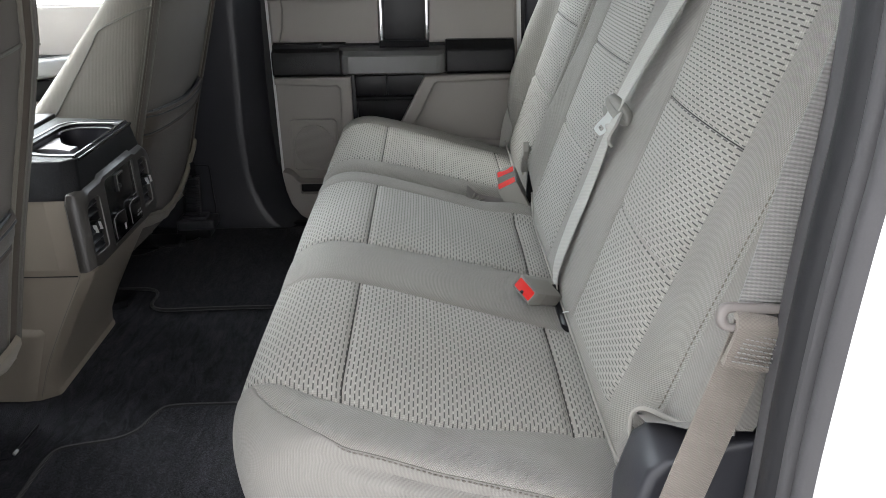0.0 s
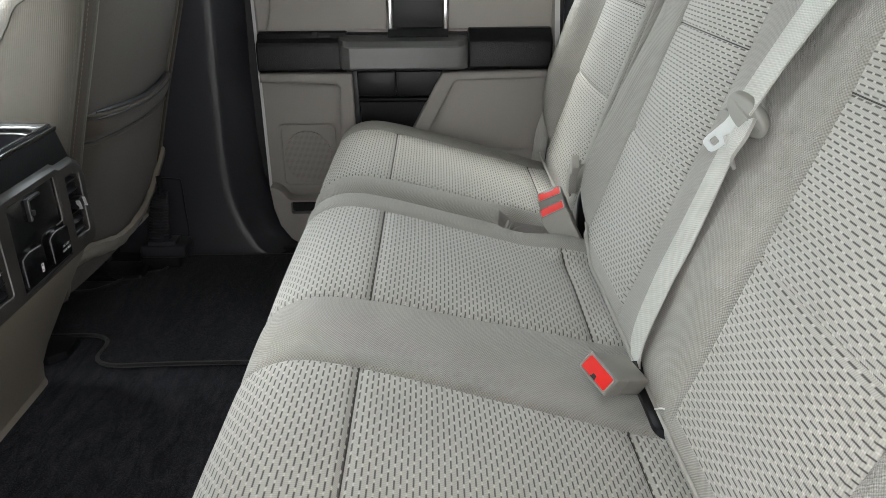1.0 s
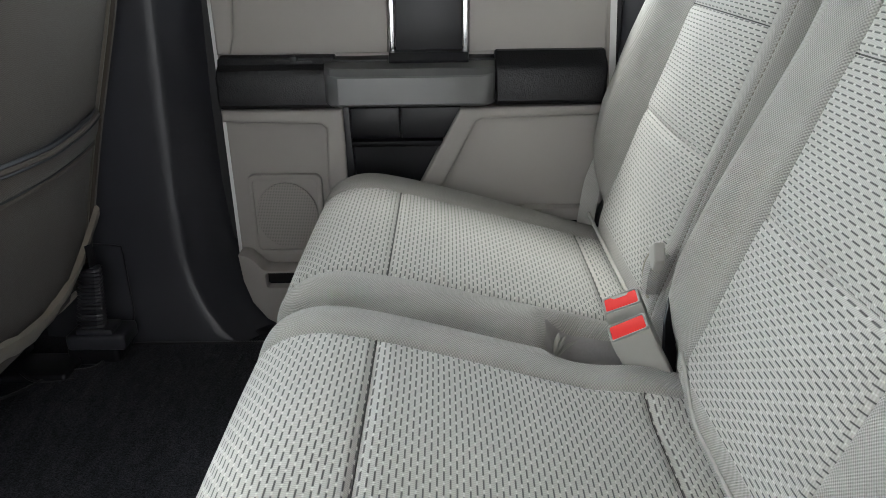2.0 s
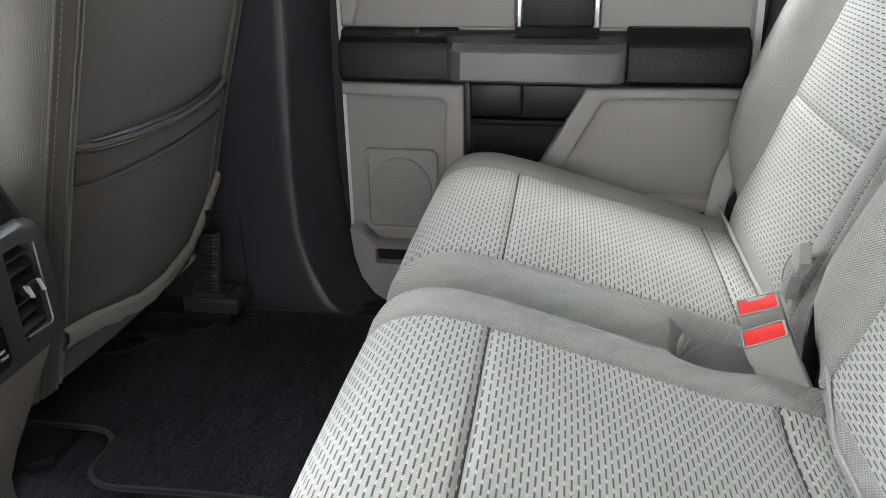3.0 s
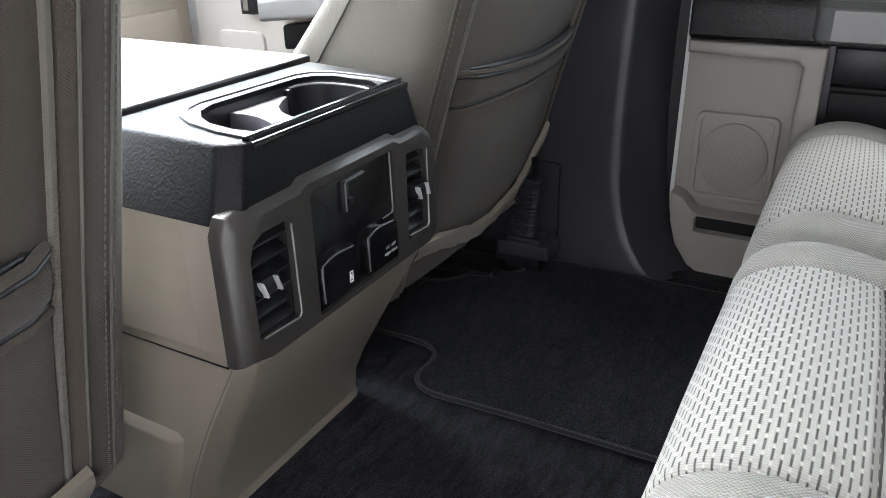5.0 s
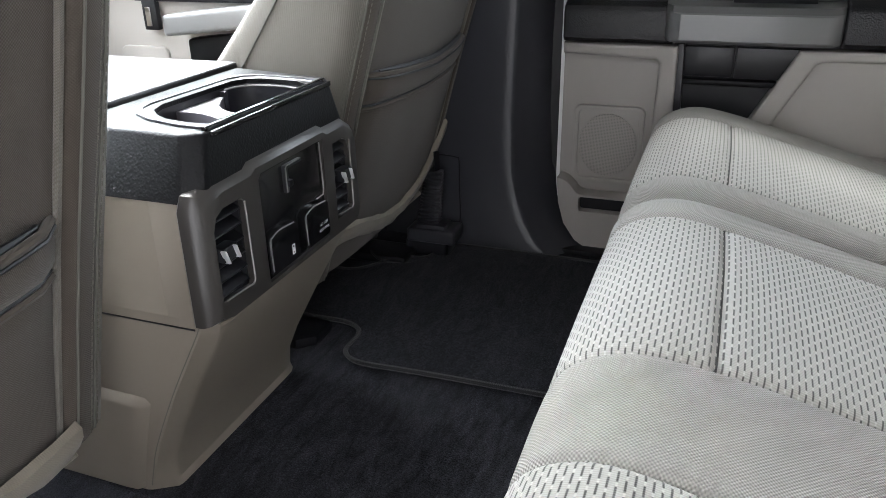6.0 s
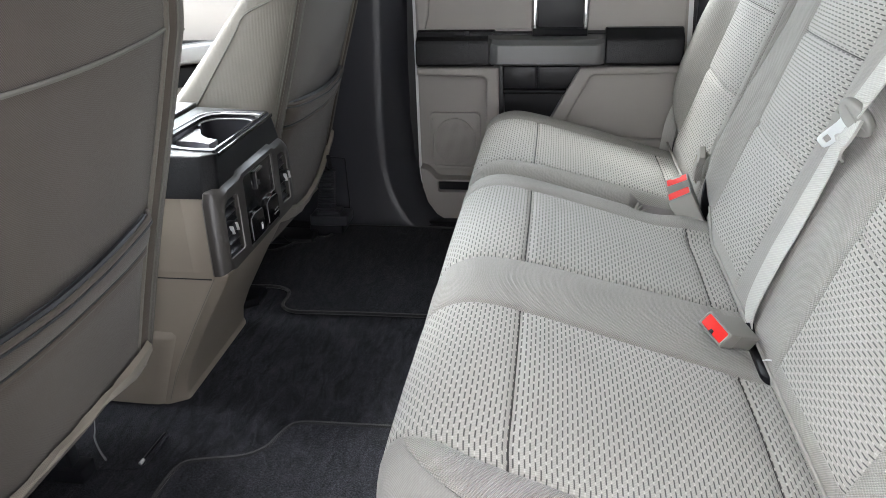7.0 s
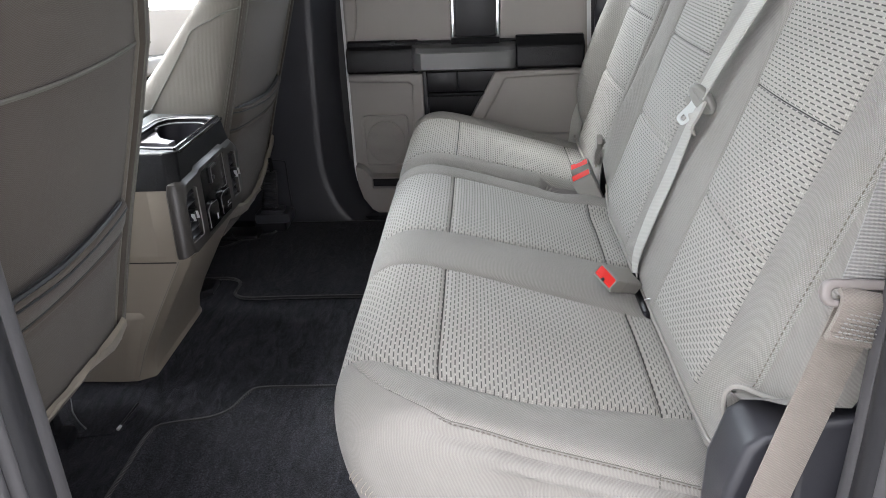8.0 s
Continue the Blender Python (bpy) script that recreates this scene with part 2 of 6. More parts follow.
M_BIND = weave("mat_binding", (0.014, 0.014, 0.016), 0.003, 0.7, coord="Object")
M_PULL = shader("satin_dark_grey", (0.105, 0.106, 0.106), 0.36, metal=0.2, var=0.05)
M_BLACK_SOFT = leathergrain("black_soft_trim", (0.0070, 0.0070, 0.0085), 0.34, 430, 1.0, spec=0.3)
# Rubber seals; also the black put in for shade at the map pockets.
M_RUBBER = shader("black_rubber_and_shade", (0.014, 0.014, 0.016), 0.5, var=0.15, grain=0.3)
M_BOOT = shader("glossy_black_rubber", (0.020, 0.020, 0.024), 0.30, var=0.1, spec=0.7)
M_SEAL = shader("grey_seal", (0.062, 0.060, 0.063), 0.6, var=0.1, grain=0.3)
M_WHITE = shader("white_paint", (0.80, 0.80, 0.80), 0.25, var=0.02, coat=0.6)
M_HEADLINER = weave("headliner", (0.42, 0.41, 0.38), 0.003, 0.3, coord="Object", contrast=0.08)
M_GROUND = shader("asphalt", (0.11, 0.108, 0.104), 0.9, var=0.3, var_scale=0.8, grain=0.6, grain_scale=60, bump_dist=0.004)
# Pale surface of the unseen wall that bounces light in.
M_WALL = shader("fill_wall", (0.45, 0.442, 0.430), 0.9, var=0.1, var_scale=1.5, grain=0.5, grain_scale=40, bump_dist=0.004)
M_MARK = shader("white_print", (0.75, 0.75, 0.75), 0.5, var=0.02)
M_SEAMDARK = shader("dark_seam_thread", (0.055, 0.053, 0.050), 0.9, var=0.1)
M_THREAD = shader("seam_thread", (0.13, 0.125, 0.11), 0.8, var=0.1)
M_GLOSSVINYL = leathergrain("black_vinyl", (0.014, 0.014, 0.015), 0.30, 700, 0.25)
M_GLASS = bpy.data.materials.new("window_glass")
M_GLASS.use_nodes = True
_g = M_GLASS.node_tree
_gl = node(_g, "ShaderNodeBsdfGlass", Color=(0.93, 0.96, 0.95, 1), Roughness=0.0, IOR=1.02)
_g.links.new(_gl.outputs[0], _g.nodes["Material Output"].inputs["Surface"])
M_PRIVACY = bpy.data.materials.new("privacy_glass")
M_PRIVACY.use_nodes = True
_p = M_PRIVACY.node_tree
_clear = node(_p, "ShaderNodeBsdfTransparent", Color=(0.26, 0.27, 0.27, 1))
_gloss = node(_p, "ShaderNodeBsdfGlossy", Roughness=0.02)
_pm = node(_p, "ShaderNodeMixShader", Fac=0.06, i1=_clear.outputs[0], i2=_gloss.outputs[0])
_p.links.new(_pm.outputs[0], _p.nodes["Material Output"].inputs["Surface"])


M_TINT = M_PRIVACY.copy()
M_TINT.name = "light_tinted_glass"
for _n in M_TINT.node_tree.nodes:
    if _n.type == "BSDF_TRANSPARENT":
        _n.inputs["Color"].default_value = (0.86, 0.88, 0.87, 1)


# ---- building helpers ----
BASES = {}


def thing(name, base, label, category, group="", kind=""):
    """An Empty at the base of a thing, in plan units."""
    ob = new(name)
    ob.location = Vector(base) * K
    ob.empty_display_size = 0.02
    BASES[ob] = Vector(base) * K
    return tagged(ob, label, category, group, kind)


def part(name, shape, material, parent=None, label="", smooth=True, sharp=40):
    """A bmesh, or (vertices, faces, uv per vertex), in plan coordinates, as ONE mesh under a thing or part."""
    me = bpy.data.meshes.new(name)
    uv = None
    if isinstance(shape, tuple):
        verts, faces, uv = shape
        me.from_pydata([tuple(v) for v in verts], [], faces)
        turned = bmesh.new()
        turned.from_mesh(me)
        bmesh.ops.recalc_face_normals(turned, faces=turned.faces)
        turned.to_mesh(me)
        turned.free()
    else:
        bmesh.ops.recalc_face_normals(shape, faces=shape.faces)
        shape.to_mesh(me)
        shape.free()
    base = BASES[parent] if parent else Vector((0, 0, 0))
    for v in me.vertices:
        v.co = v.co * K - base
    if uv:
        layer = me.uv_layers.new(name="UVMap")
        for loop in me.loops:
            a = uv[loop.vertex_index]
            layer.data[loop.index].uv = (a[0] * K, a[1] * K)
    me.materials.append(material)
    if smooth:
        for f in me.polygons:
            f.use_smooth = True
        me.set_sharp_from_angle(angle=radians(sharp))
    me.update()
    ob = new(name, me)
    BASES[ob] = base
    if parent:
        ob.parent = parent
    if label:
        tagged(ob, label)
    return ob


def structure(name, shape, material, label, category, smooth=True, sharp=40):
    return tagged(part(name, shape, material, None, "", smooth, sharp), label, category, "", "structure")


def box(x0, x1, y0, y1, z0, z1, bev=0.004, seg=2, m=None):
    bm = bmesh.new()
    bmesh.ops.create_cube(bm, size=1)
    for v in bm.verts:
        v.co = Vector(((x0 + x1) / 2 + v.co.x * (x1 - x0), (y0 + y1) / 2 + v.co.y * (y1 - y0), (z0 + z1) / 2 + v.co.z * (z1 - z0)))
    if bev:
        bmesh.ops.bevel(bm, geom=bm.edges[:], offset=bev, segments=seg, profile=0.6, affect="EDGES")
    if m:
        bmesh.ops.transform(bm, matrix=m, verts=bm.verts)
    return bm


def joined(*shapes):
    """Several bmeshes that make one piece."""
    out = bmesh.new()
    for s in shapes:
        me = bpy.data.meshes.new("t")
        s.to_mesh(me)
        s.free()
        out.from_mesh(me)
        bpy.data.meshes.remove(me)
    return out


AXES = {"x": (0, 1, 2), "y": (1, 0, 2), "z": (2, 0, 1)}


def prism(outline, axis, a, b, bev=0.003, holes=(), seg=2):
    """A plate of the given outline (the two other axes in order) from a to b along the axis, with through holes."""
    k, i, j = AXES[axis]
    bm = bmesh.new()
    edges = []
    for loop in (outline, *holes):
        vs = []
        for p in loop:
            co = [0, 0, 0]
            co[k], co[i], co[j] = a, p[0], p[1]
            vs.append(bm.verts.new(co))
        edges += [bm.edges.new((vs[n], vs[(n + 1) % len(vs)])) for n in range(len(vs))]
    if holes:
        bmesh.ops.triangle_fill(bm, use_beauty=True, use_dissolve=False, edges=edges)
    else:
        bm.faces.new([e.verts[0] for e in edges])
    got = bmesh.ops.extrude_face_region(bm, geom=bm.faces[:])
    moved = [g for g in got["geom"] if isinstance(g, bmesh.types.BMVert)]
    for v in moved:
        v.co[k] = b
    if bev:
        live = [e for e in bm.edges if len(e.link_faces) == 2 and e.calc_face_angle(0) > 0.5]
        bmesh.ops.bevel(bm, geom=live, offset=bev, segments=seg, profile=0.6, affect="EDGES", clamp_overlap=True)
    return bm


def rounded(u0, u1, v0, v1, r, n=5):
    """Outline of a rounded rectangle."""
    out = []
    for cu, cv, a in ((u1 - r, v1 - r, 0), (u0 + r, v1 - r, 90), (u0 + r, v0 + r, 180), (u1 - r, v0 + r, 270)):
        for i in range(n + 1):
            t = radians(a + 90 * i / n)
            out.append((cu + r * math.cos(t), cv + r * math.sin(t)))
    return out


def smooth_line(points, n=8, closed=False):
    """Catmull-Rom line through points."""
    pts = [Vector(p) for p in points]
    out, m = [], len(pts)
    for i in range(m if closed else m - 1):
        a, b, c, d = (pts[(i + k) % m] if closed else pts[min(max(i + k, 0), m - 1)] for k in (-1, 0, 1, 2))
        for s in range(n):
            t = s / n
            out.append(0.5 * ((2 * b) + (c - a) * t + (2 * a - 5 * b + 4 * c - d) * t * t + (3 * b - a - 3 * c + d) * t ** 3))
    if not closed:
        out.append(pts[-1])
    return out


def tube(points, r, n=8, closed=False, flat=1.0):
    """A round cord along points; flat squashes it along z."""
    pts = [Vector(p) for p in points]
    bm = bmesh.new()
    rings = []
    side = None
    for i, p in enumerate(pts):
        a = pts[i - 1] if (closed or i) else p
        b = pts[(i + 1) % len(pts)] if (closed or i < len(pts) - 1) else p
        d = (b - a).normalized()
        if side is None:
            side = d.cross(Vector((0, 0, 1)) if abs(d.z) < 0.9 else Vector((1, 0, 0))).normalized()
        side = (side - d * side.dot(d)).normalized()
        up = d.cross(side)
        rad = r[i] if isinstance(r, (list, tuple)) else r
        rings.append([bm.verts.new(p + side * math.cos(2 * math.pi * k / n) * rad + up * math.sin(2 * math.pi * k / n) * rad * flat) for k in range(n)])
    for i in range(len(rings) if closed else len(rings) - 1):
        a, b = rings[i], rings[(i + 1) % len(rings)]
        for k in range(n):
            bm.faces.new((a[k], a[(k + 1) % n], b[(k + 1) % n], b[k]))
    if not closed:
        bm.faces.new(rings[0])
        bm.faces.new(rings[-1])
    return bm


def loft(rings, caps=True, closed=True):
    """Skin between rings of the same number of points; returns vertices, faces and a uv of lengths."""
    verts, faces, uv = [], [], []
    n = len(rings[0])
    vlen = 0
    for i, ring in enumerate(rings):
        if i:
            vlen += sum((Vector(ring[k]) - Vector(rings[i - 1][k])).length for k in range(n)) / n
        ulen = 0
        for k in range(n):
            if k:
                ulen += (Vector(ring[k]) - Vector(ring[k - 1])).length
            verts.append(Vector(ring[k]))
            uv.append((ulen, vlen))
    for i in range(len(rings) - 1):
        for k in range(n if closed else n - 1):
            q = (k + 1) % n
            faces.append((i * n + k, i * n + q, (i + 1) * n + q, (i + 1) * n + k))
    if caps and closed:
        faces.append(tuple(range(n)))
        faces.append(tuple((len(rings) - 1) * n + k for k in reversed(range(n))))
    return verts, faces, uv


def ribbon(centres, across, width, thick=0.0018, n=6):
    """Belt webbing along centres; across gives the width's direction at each given centre."""
    cs = smooth_line(centres, n)
    ac = smooth_line(across, n)
    rings = []
    for i, c in enumerate(cs):
        d = (cs[min(i + 1, len(cs) - 1)] - cs[max(i - 1, 0)]).normalized()
        a = ac[i] - d * ac[i].dot(d)
        a.normalize()
        nrm = d.cross(a) * thick / 2
        w = a * width / 2
        rings.append([c - w + nrm, c - w * 0.5 + nrm * 1.2, c + nrm * 1.3, c + w * 0.5 + nrm * 1.2, c + w + nrm, c + w - nrm, c - nrm, c - w - nrm])
    return loft(rings)


def stitches(points, pitch, length, r, lift=Vector((0, 0, 0))):
    """A row of short thread stitches along a line, as one piece."""
    pts = [Vector(p) for p in points]
    acc = [0.0]
    for a, b in zip(pts, pts[1:]):
        acc.append(acc[-1] + (b - a).length)

    def at(s):
        for i in range(len(pts) - 1):
            if s <= acc[i + 1] or i == len(pts) - 2:
                return pts[i].lerp(pts[i + 1], (s - acc[i]) / max(acc[i + 1] - acc[i], 1e-9)) + lift

    verts, faces, s = [], [], 0.0
    while s + length < acc[-1]:
        a, b = at(s), at(s + length)
        d = (b - a).normalized()
        u = d.cross(Vector((0.3, 0.5, 0.8))).normalized()
        v = d.cross(u)
        k = len(verts)
        for c, f in ((a, 0.5), (a.lerp(b, 0.25), 1), (a.lerp(b, 0.75), 1), (b, 0.5)):
            verts += [c + (u * math.cos(q) + v * math.sin(q)) * r * f for q in (0, 1.57, 3.14, 4.71)]
        for i in range(3):
            faces += [(k + i * 4 + q, k + i * 4 + (q + 1) % 4, k + i * 4 + 4 + (q + 1) % 4, k + i * 4 + 4 + q) for q in range(4)]
        faces += [(k + 3, k + 2, k + 1, k), (k + 12, k + 13, k + 14, k + 15)]
        s += pitch
    return verts, faces, [(0, 0)] * len(verts)


def interp(table, v):
    """Linear interpolation in rows of (v, a, b, ...)."""
    if v <= table[0][0]:
        return table[0][1:]
    for p, q in zip(table, table[1:]):
        if v <= q[0]:
            t = (v - p[0]) / (q[0] - p[0])
            return [a + (b - a) * t for a, b in zip(p[1:], q[1:])]
    return table[-1][1:]


def upholstery(parent, cover, profile, knots, panels, seams, span, end_r, puff=0.007, dent=None, extra=(), rows=(), side_cap=False, edge=None, shift=None, dark=(), near_r=None):
    """Padded seat piece swept across the cab (y) along a profile in x and z.
    knots: y of each end and panel edge as (at the profile's start, at its end); panels: indexes of knot intervals in slotted cloth;
    seams: points (x, z) of the profile at cross seams; span: the two ends of the stretch of the profile that the slotted panels take;
    rows: stitched seams along the profile as (distance in from the near end at the start, at the end, s from, s to);
    edge: distance in from the near end, by the profile's point, of the seam to the side cloth; shift: bend of each knot line; dark: seams with a dark thread."""
    line = [Vector((p[0], 0, p[1])) for p in smooth_line([(a, b, 0) for a, b in profile], 10)]
    acc = [0]
    for a, b in zip(line, line[1:]):
        acc.append(acc[-1] + (b - a).length)
    total = acc[-1]

    def at(s):
        s = min(max(s, 0), total)
        for i in range(len(acc) - 1):
            if s <= acc[i + 1] + 1e-9:
                t = (s - acc[i]) / max(acc[i + 1] - acc[i], 1e-9)
                d = (line[i + 1] - line[i]).normalized()
                d0 = (line[max(i, 1)] - line[max(i, 1) - 1]).normalized()
                d1 = (line[min(i + 2, len(line) - 1)] - line[min(i + 1, len(line) - 2)]).normalized()
                tan = (d0 * (1 - t) + d1 * t + d).normalized()
                return line[i].lerp(line[i + 1], t), Vector((tan.z, 0, -tan.x))
        return line[-1], Vector((0, 0, 1))

    def nearest(p):
        return min(range(len(line)), key=lambda i: (line[i] - Vector((p[0], 0, p[1]))).length)

    seams, span = [acc[nearest(p)] for p in seams], [acc[nearest(p)] for p in span]
    svals = set()
    m = int(total / 0.014)
    for i in range(m + 1):
        svals.add(round(total * i / m, 4))
    marks = list(seams) + list(span)
    svals = {s for s in svals if all(abs(s - q) > 0.009 for q in marks)}
    for q in marks:
        for d in (-0.008, -0.0035, 0, 0.0035, 0.008):
            svals.add(round(q + d, 4))
    svals = sorted(s for s in svals if 0 <= s <= total)
    tvals, owner = [], []
    count = len(knots) - 1
    for k in range(count):
        w = knots[k + 1][0] - knots[k][0]
        inner = [0, 0.0035 / w, 0.008 / w] + [i / max(3, int(w / 0.02)) for i in range(1, max(3, int(w / 0.02)))] + [1 - 0.008 / w, 1 - 0.0035 / w]
        if k == 0:
            inner += [f * end_r / w for f in (0.001, 0.02, 0.08, 0.18, 0.32, 0.5, 0.72)]
        if k == count - 1:
            inner += [1 - f * end_r / w for f in (0.02, 0.08, 0.18, 0.32, 0.5, 0.72)]
        if edge and k == 0:
            inner = [i / 24 for i in range(24)] + [0.48, 0.52, 0.49, 0.51]
        for t in sorted(set(round(v, 7) for v in inner if 0 <= v < 0.9999)):
            tvals.append((k, t))
    tvals.append((count - 1, 1.0))
    for a, b, _, _ in rows:
        w = knots[1][0] - knots[0][0]
        tvals += [(0, round(min(max((a + d) / w, 0.001), 0.999), 5)) for d in (-0.0055, -0.0022, 0, 0.0022, 0.0055)]
    tvals = sorted(set(tvals))
    grid, uvs = [], []
    for s in svals:
        p, nrm = at(s)
        f = s / total
        ys = [a + (b - a) * f for a, b in knots]
        if shift:
            ys = [y + shift(i, p) for i, y in enumerate(ys)]
        rim_in = edge(p) * (ys[1] - ys[0]) if edge else 0
        for k, t in tvals:
            y = ys[k] + (ys[k + 1] - ys[k]) * t
            if edge and k == 0:
                y = ys[0] + (rim_in * t * 2 if t < 0.5 else rim_in + (ys[1] - ys[0] - rim_in) * (t - 0.5) * 2)
            d, drop = 0.0, 0.0
            e = min(y - ys[0], ys[-1] - y)
            r = near_r if near_r and y - ys[0] < ys[-1] - y else end_r
            if e < r:
                drop = r - math.sqrt(max(r ** 2 - (r - e) ** 2, 0))
                d -= drop
            inside = span[0] - 0.012 < s < span[1] + 0.012
            if inside:
                for q in ys[1:-1]:
                    d -= 0.0035 * math.exp(-((y - q) / 0.0042) ** 2)
                if k in panels:
                    for q in seams:
                        d -= 0.006 * math.exp(-((s - q) / 0.005) ** 2)
            if span[0] < s < span[1]:
                fs = (s - span[0]) / (span[1] - span[0])
                d += puff * max(0.0, math.sin(math.pi * t)) ** 0.7 * min(1, 4 * fs, 4 * (1 - fs)) * (1 if k in panels else 0.8)
            for a, b, s0, s1 in rows:
                if s0 < s < s1:
                    d -= 0.0034 * math.exp(-((y - ys[0] - a - (b - a) * f) / 0.0022) ** 2)
            if edge and k == 0 and rim_in < 0.97 * (ys[1] - ys[0]):
                d -= 0.0022 * math.exp(-((y - ys[0] - rim_in) / 0.0026) ** 2)
            d += 0.0012 * noise.noise(Vector((s * 9, y * 9, 3.1)))
            q = p + nrm * d
            q.y = y
            if dent:
                q = dent(q, s)
            grid.append(q)
            uvs.append((s, y - drop if y < (ys[0] + ys[-1]) / 2 else y + drop))
    n = len(tvals)
    buckets = {}
    cuts = [span[0], *seams, span[1]]
    for i in range(len(svals) - 1):
        sm = (svals[i] + svals[i + 1]) / 2
        for j in range(n - 1):
            k = tvals[j][0]
            key = (cover,)
            if k in panels and span[0] < sm < span[1]:
                key = ("insert", k, sum(sm > c for c in cuts))
            if edge and k == 0 and tvals[j][1] < 0.4999:
                key = ("side_panel",)
            for test, name in extra:
                c = (grid[i * n + j] + grid[(i + 1) * n + j + 1]) / 2
                if test(c, sm):
                    key = (name,)
            buckets.setdefault(key, []).append((i * n + j, i * n + j + 1, (i + 1) * n + j + 1, (i + 1) * n + j))
    made = None
    for key, quads in sorted(buckets.items(), key=lambda b: b[0][0] != cover):
        used = sorted({v for q in quads for v in q})
        back = {v: i for i, v in enumerate(used)}
        faces = [tuple(back[v] for v in q) for q in quads]
        verts, cap_uv = [grid[v] for v in used], []
        if key[0] == cover:
            for j in ((n - 1,) if side_cap else (0, n - 1)):
                loop = [back[i * n + j] for i in range(len(svals)) if i * n + j in back]
                if len(loop) == len(svals):
                    hub = sum((verts[v] for v in loop), Vector()) / len(loop)
                    first = len(verts)
                    verts += [verts[v].copy() for v in loop]
                    cap_uv += [(verts[v].x, verts[v].z) for v in loop]
                    loop = list(range(first, first + len(loop)))
                    last = loop
                    for f in (0.25, 0.5, 0.75):
                        nxt = []
                        for v in loop:
                            verts.append(verts[v].lerp(hub, f))
                            cap_uv.append((verts[-1].x, verts[-1].z))
                            nxt.append(len(verts) - 1)
                        faces += [(last[i], last[i + 1], nxt[i + 1], nxt[i]) for i in range(len(loop) - 1)] + [(last[-1], last[0], nxt[0], nxt[-1])]
                        last = nxt
                    verts.append(hub)
                    cap_uv.append((hub.x, hub.z))
                    faces += [(last[i], last[(i + 1) % len(last)], len(verts) - 1) for i in range(len(last))]
        if side_cap and key[0] == "side_panel":
            ring = [back[i * n] for i in range(len(svals))]
            rim = [verts[v] for v in ring]
            hub = sum(rim, Vector()) / len(rim)
            base, m = len(verts), len(rim)
            verts += [p.lerp(hub, f) + Vector((0, -0.016 * math.sin(math.pi * f) ** 0.8, 0)) for f in (0.12, 0.3, 0.6, 0.9) for p in rim] + [hub]
            cap_uv += [(0, 0)] * (len(verts) - base)
            rows4 = [ring] + [[base + r * m + i for i in range(m)] for r in range(4)]
            faces += [(a[i], a[(i + 1) % m], b[(i + 1) % m], b[i]) for a, b in zip(rows4, rows4[1:]) for i in range(m)]
            faces += [(rows4[-1][i], rows4[-1][(i + 1) % m], len(verts) - 1) for i in range(m)]
        mat = M_SLOT if key[0] == "insert" else {"pocket_lining": M_VINYL, "side_panel": M_SIDE}.get(key[0], M_CLOTH)
        spread = [uvs[v] for v in used] + cap_uv
        if side_cap and key[0] == "side_panel":
            spread = [(p.x - 0.7 * p.y, p.z - p.y) for p in verts]
        ob = part(key[0], (verts, faces, spread), mat, made or parent, "light grey knit insert with dark slots" if key[0] == "insert" else "", sharp=60)
        made = made or ob
    for q, each in ((seams[i], each) for i in dark for each in panels):
        i = min(range(len(svals)), key=lambda i: abs(svals[i] - q))
        part("cross_seam", tube([grid[i * n + j] + Vector((-0.0004, 0, 0.0006)) for j in range(n) if tvals[j][0] == each or (tvals[j][0] == each + 1 and tvals[j][1] == 0)], 0.0010, 5), M_SEAMDARK, made)
    if edge:
        col = tvals.index((0, 0.5))
        line2 = [grid[i * n + col] for i in range(len(svals)) if 0.16 < svals[i] < 0.60]
        part("seam", tube(line2, 0.0007, 6), M_THREAD, made)
        part("stitching", stitches([p + Vector((0.001, -0.0030, -0.0022)) for p in line2], 0.0070, 0.0046, 0.0011), M_PIPE, made, "fine stitched seam")
        part("stitching", stitches([p + Vector((0.001, 0.0040, 0.0012)) for p in line2], 0.0070, 0.0046, 0.0009), M_PIPE, made)
    for a, b, s0, s1 in rows:
        w = knots[1][0] - knots[0][0]
        line2 = []
        for i in range(len(svals)):
            if s0 < svals[i] < s1:
                want = a
                cols = [c for c in range(n - 1) if tvals[c][0] == 0 and tvals[c][1] <= want / w]
                j = cols[-1]
                t0, t1 = tvals[j][1], tvals[j + 1][1] if tvals[j + 1][0] == 0 else 1.0
                line2.append(grid[i * n + j].lerp(grid[i * n + j + 1], min(1, (want / w - t0) / (t1 - t0))))
        part("stitching", stitches(line2, 0.0075, 0.0050, 0.0012, Vector((0, -0.0004, 0.0004))), M_PIPE, made, "fine stitched seam")
    return made


# ---- the cab's shell ----
structure("ground", box(-60, 60, -60, 60, -0.90, -0.80, 0), M_GROUND, "dark grey asphalt yard under the truck", "ground", smooth=False)
# Added wall, out of view: reflects light through the doorway and hides low sky.
structure("wall_fill", box(-14, 14, -2.95, -2.75, -0.85, 7.0, 0), M_WALL, "unseen pale wall added to bounce light into the cab and block sky", "wall", smooth=False)
structure("floor", box(-2.1, 0.62, 0.27, 2.03, -0.05, 0, 0), M_CARPET, "black carpeted cab floor", "floor", smooth=False)

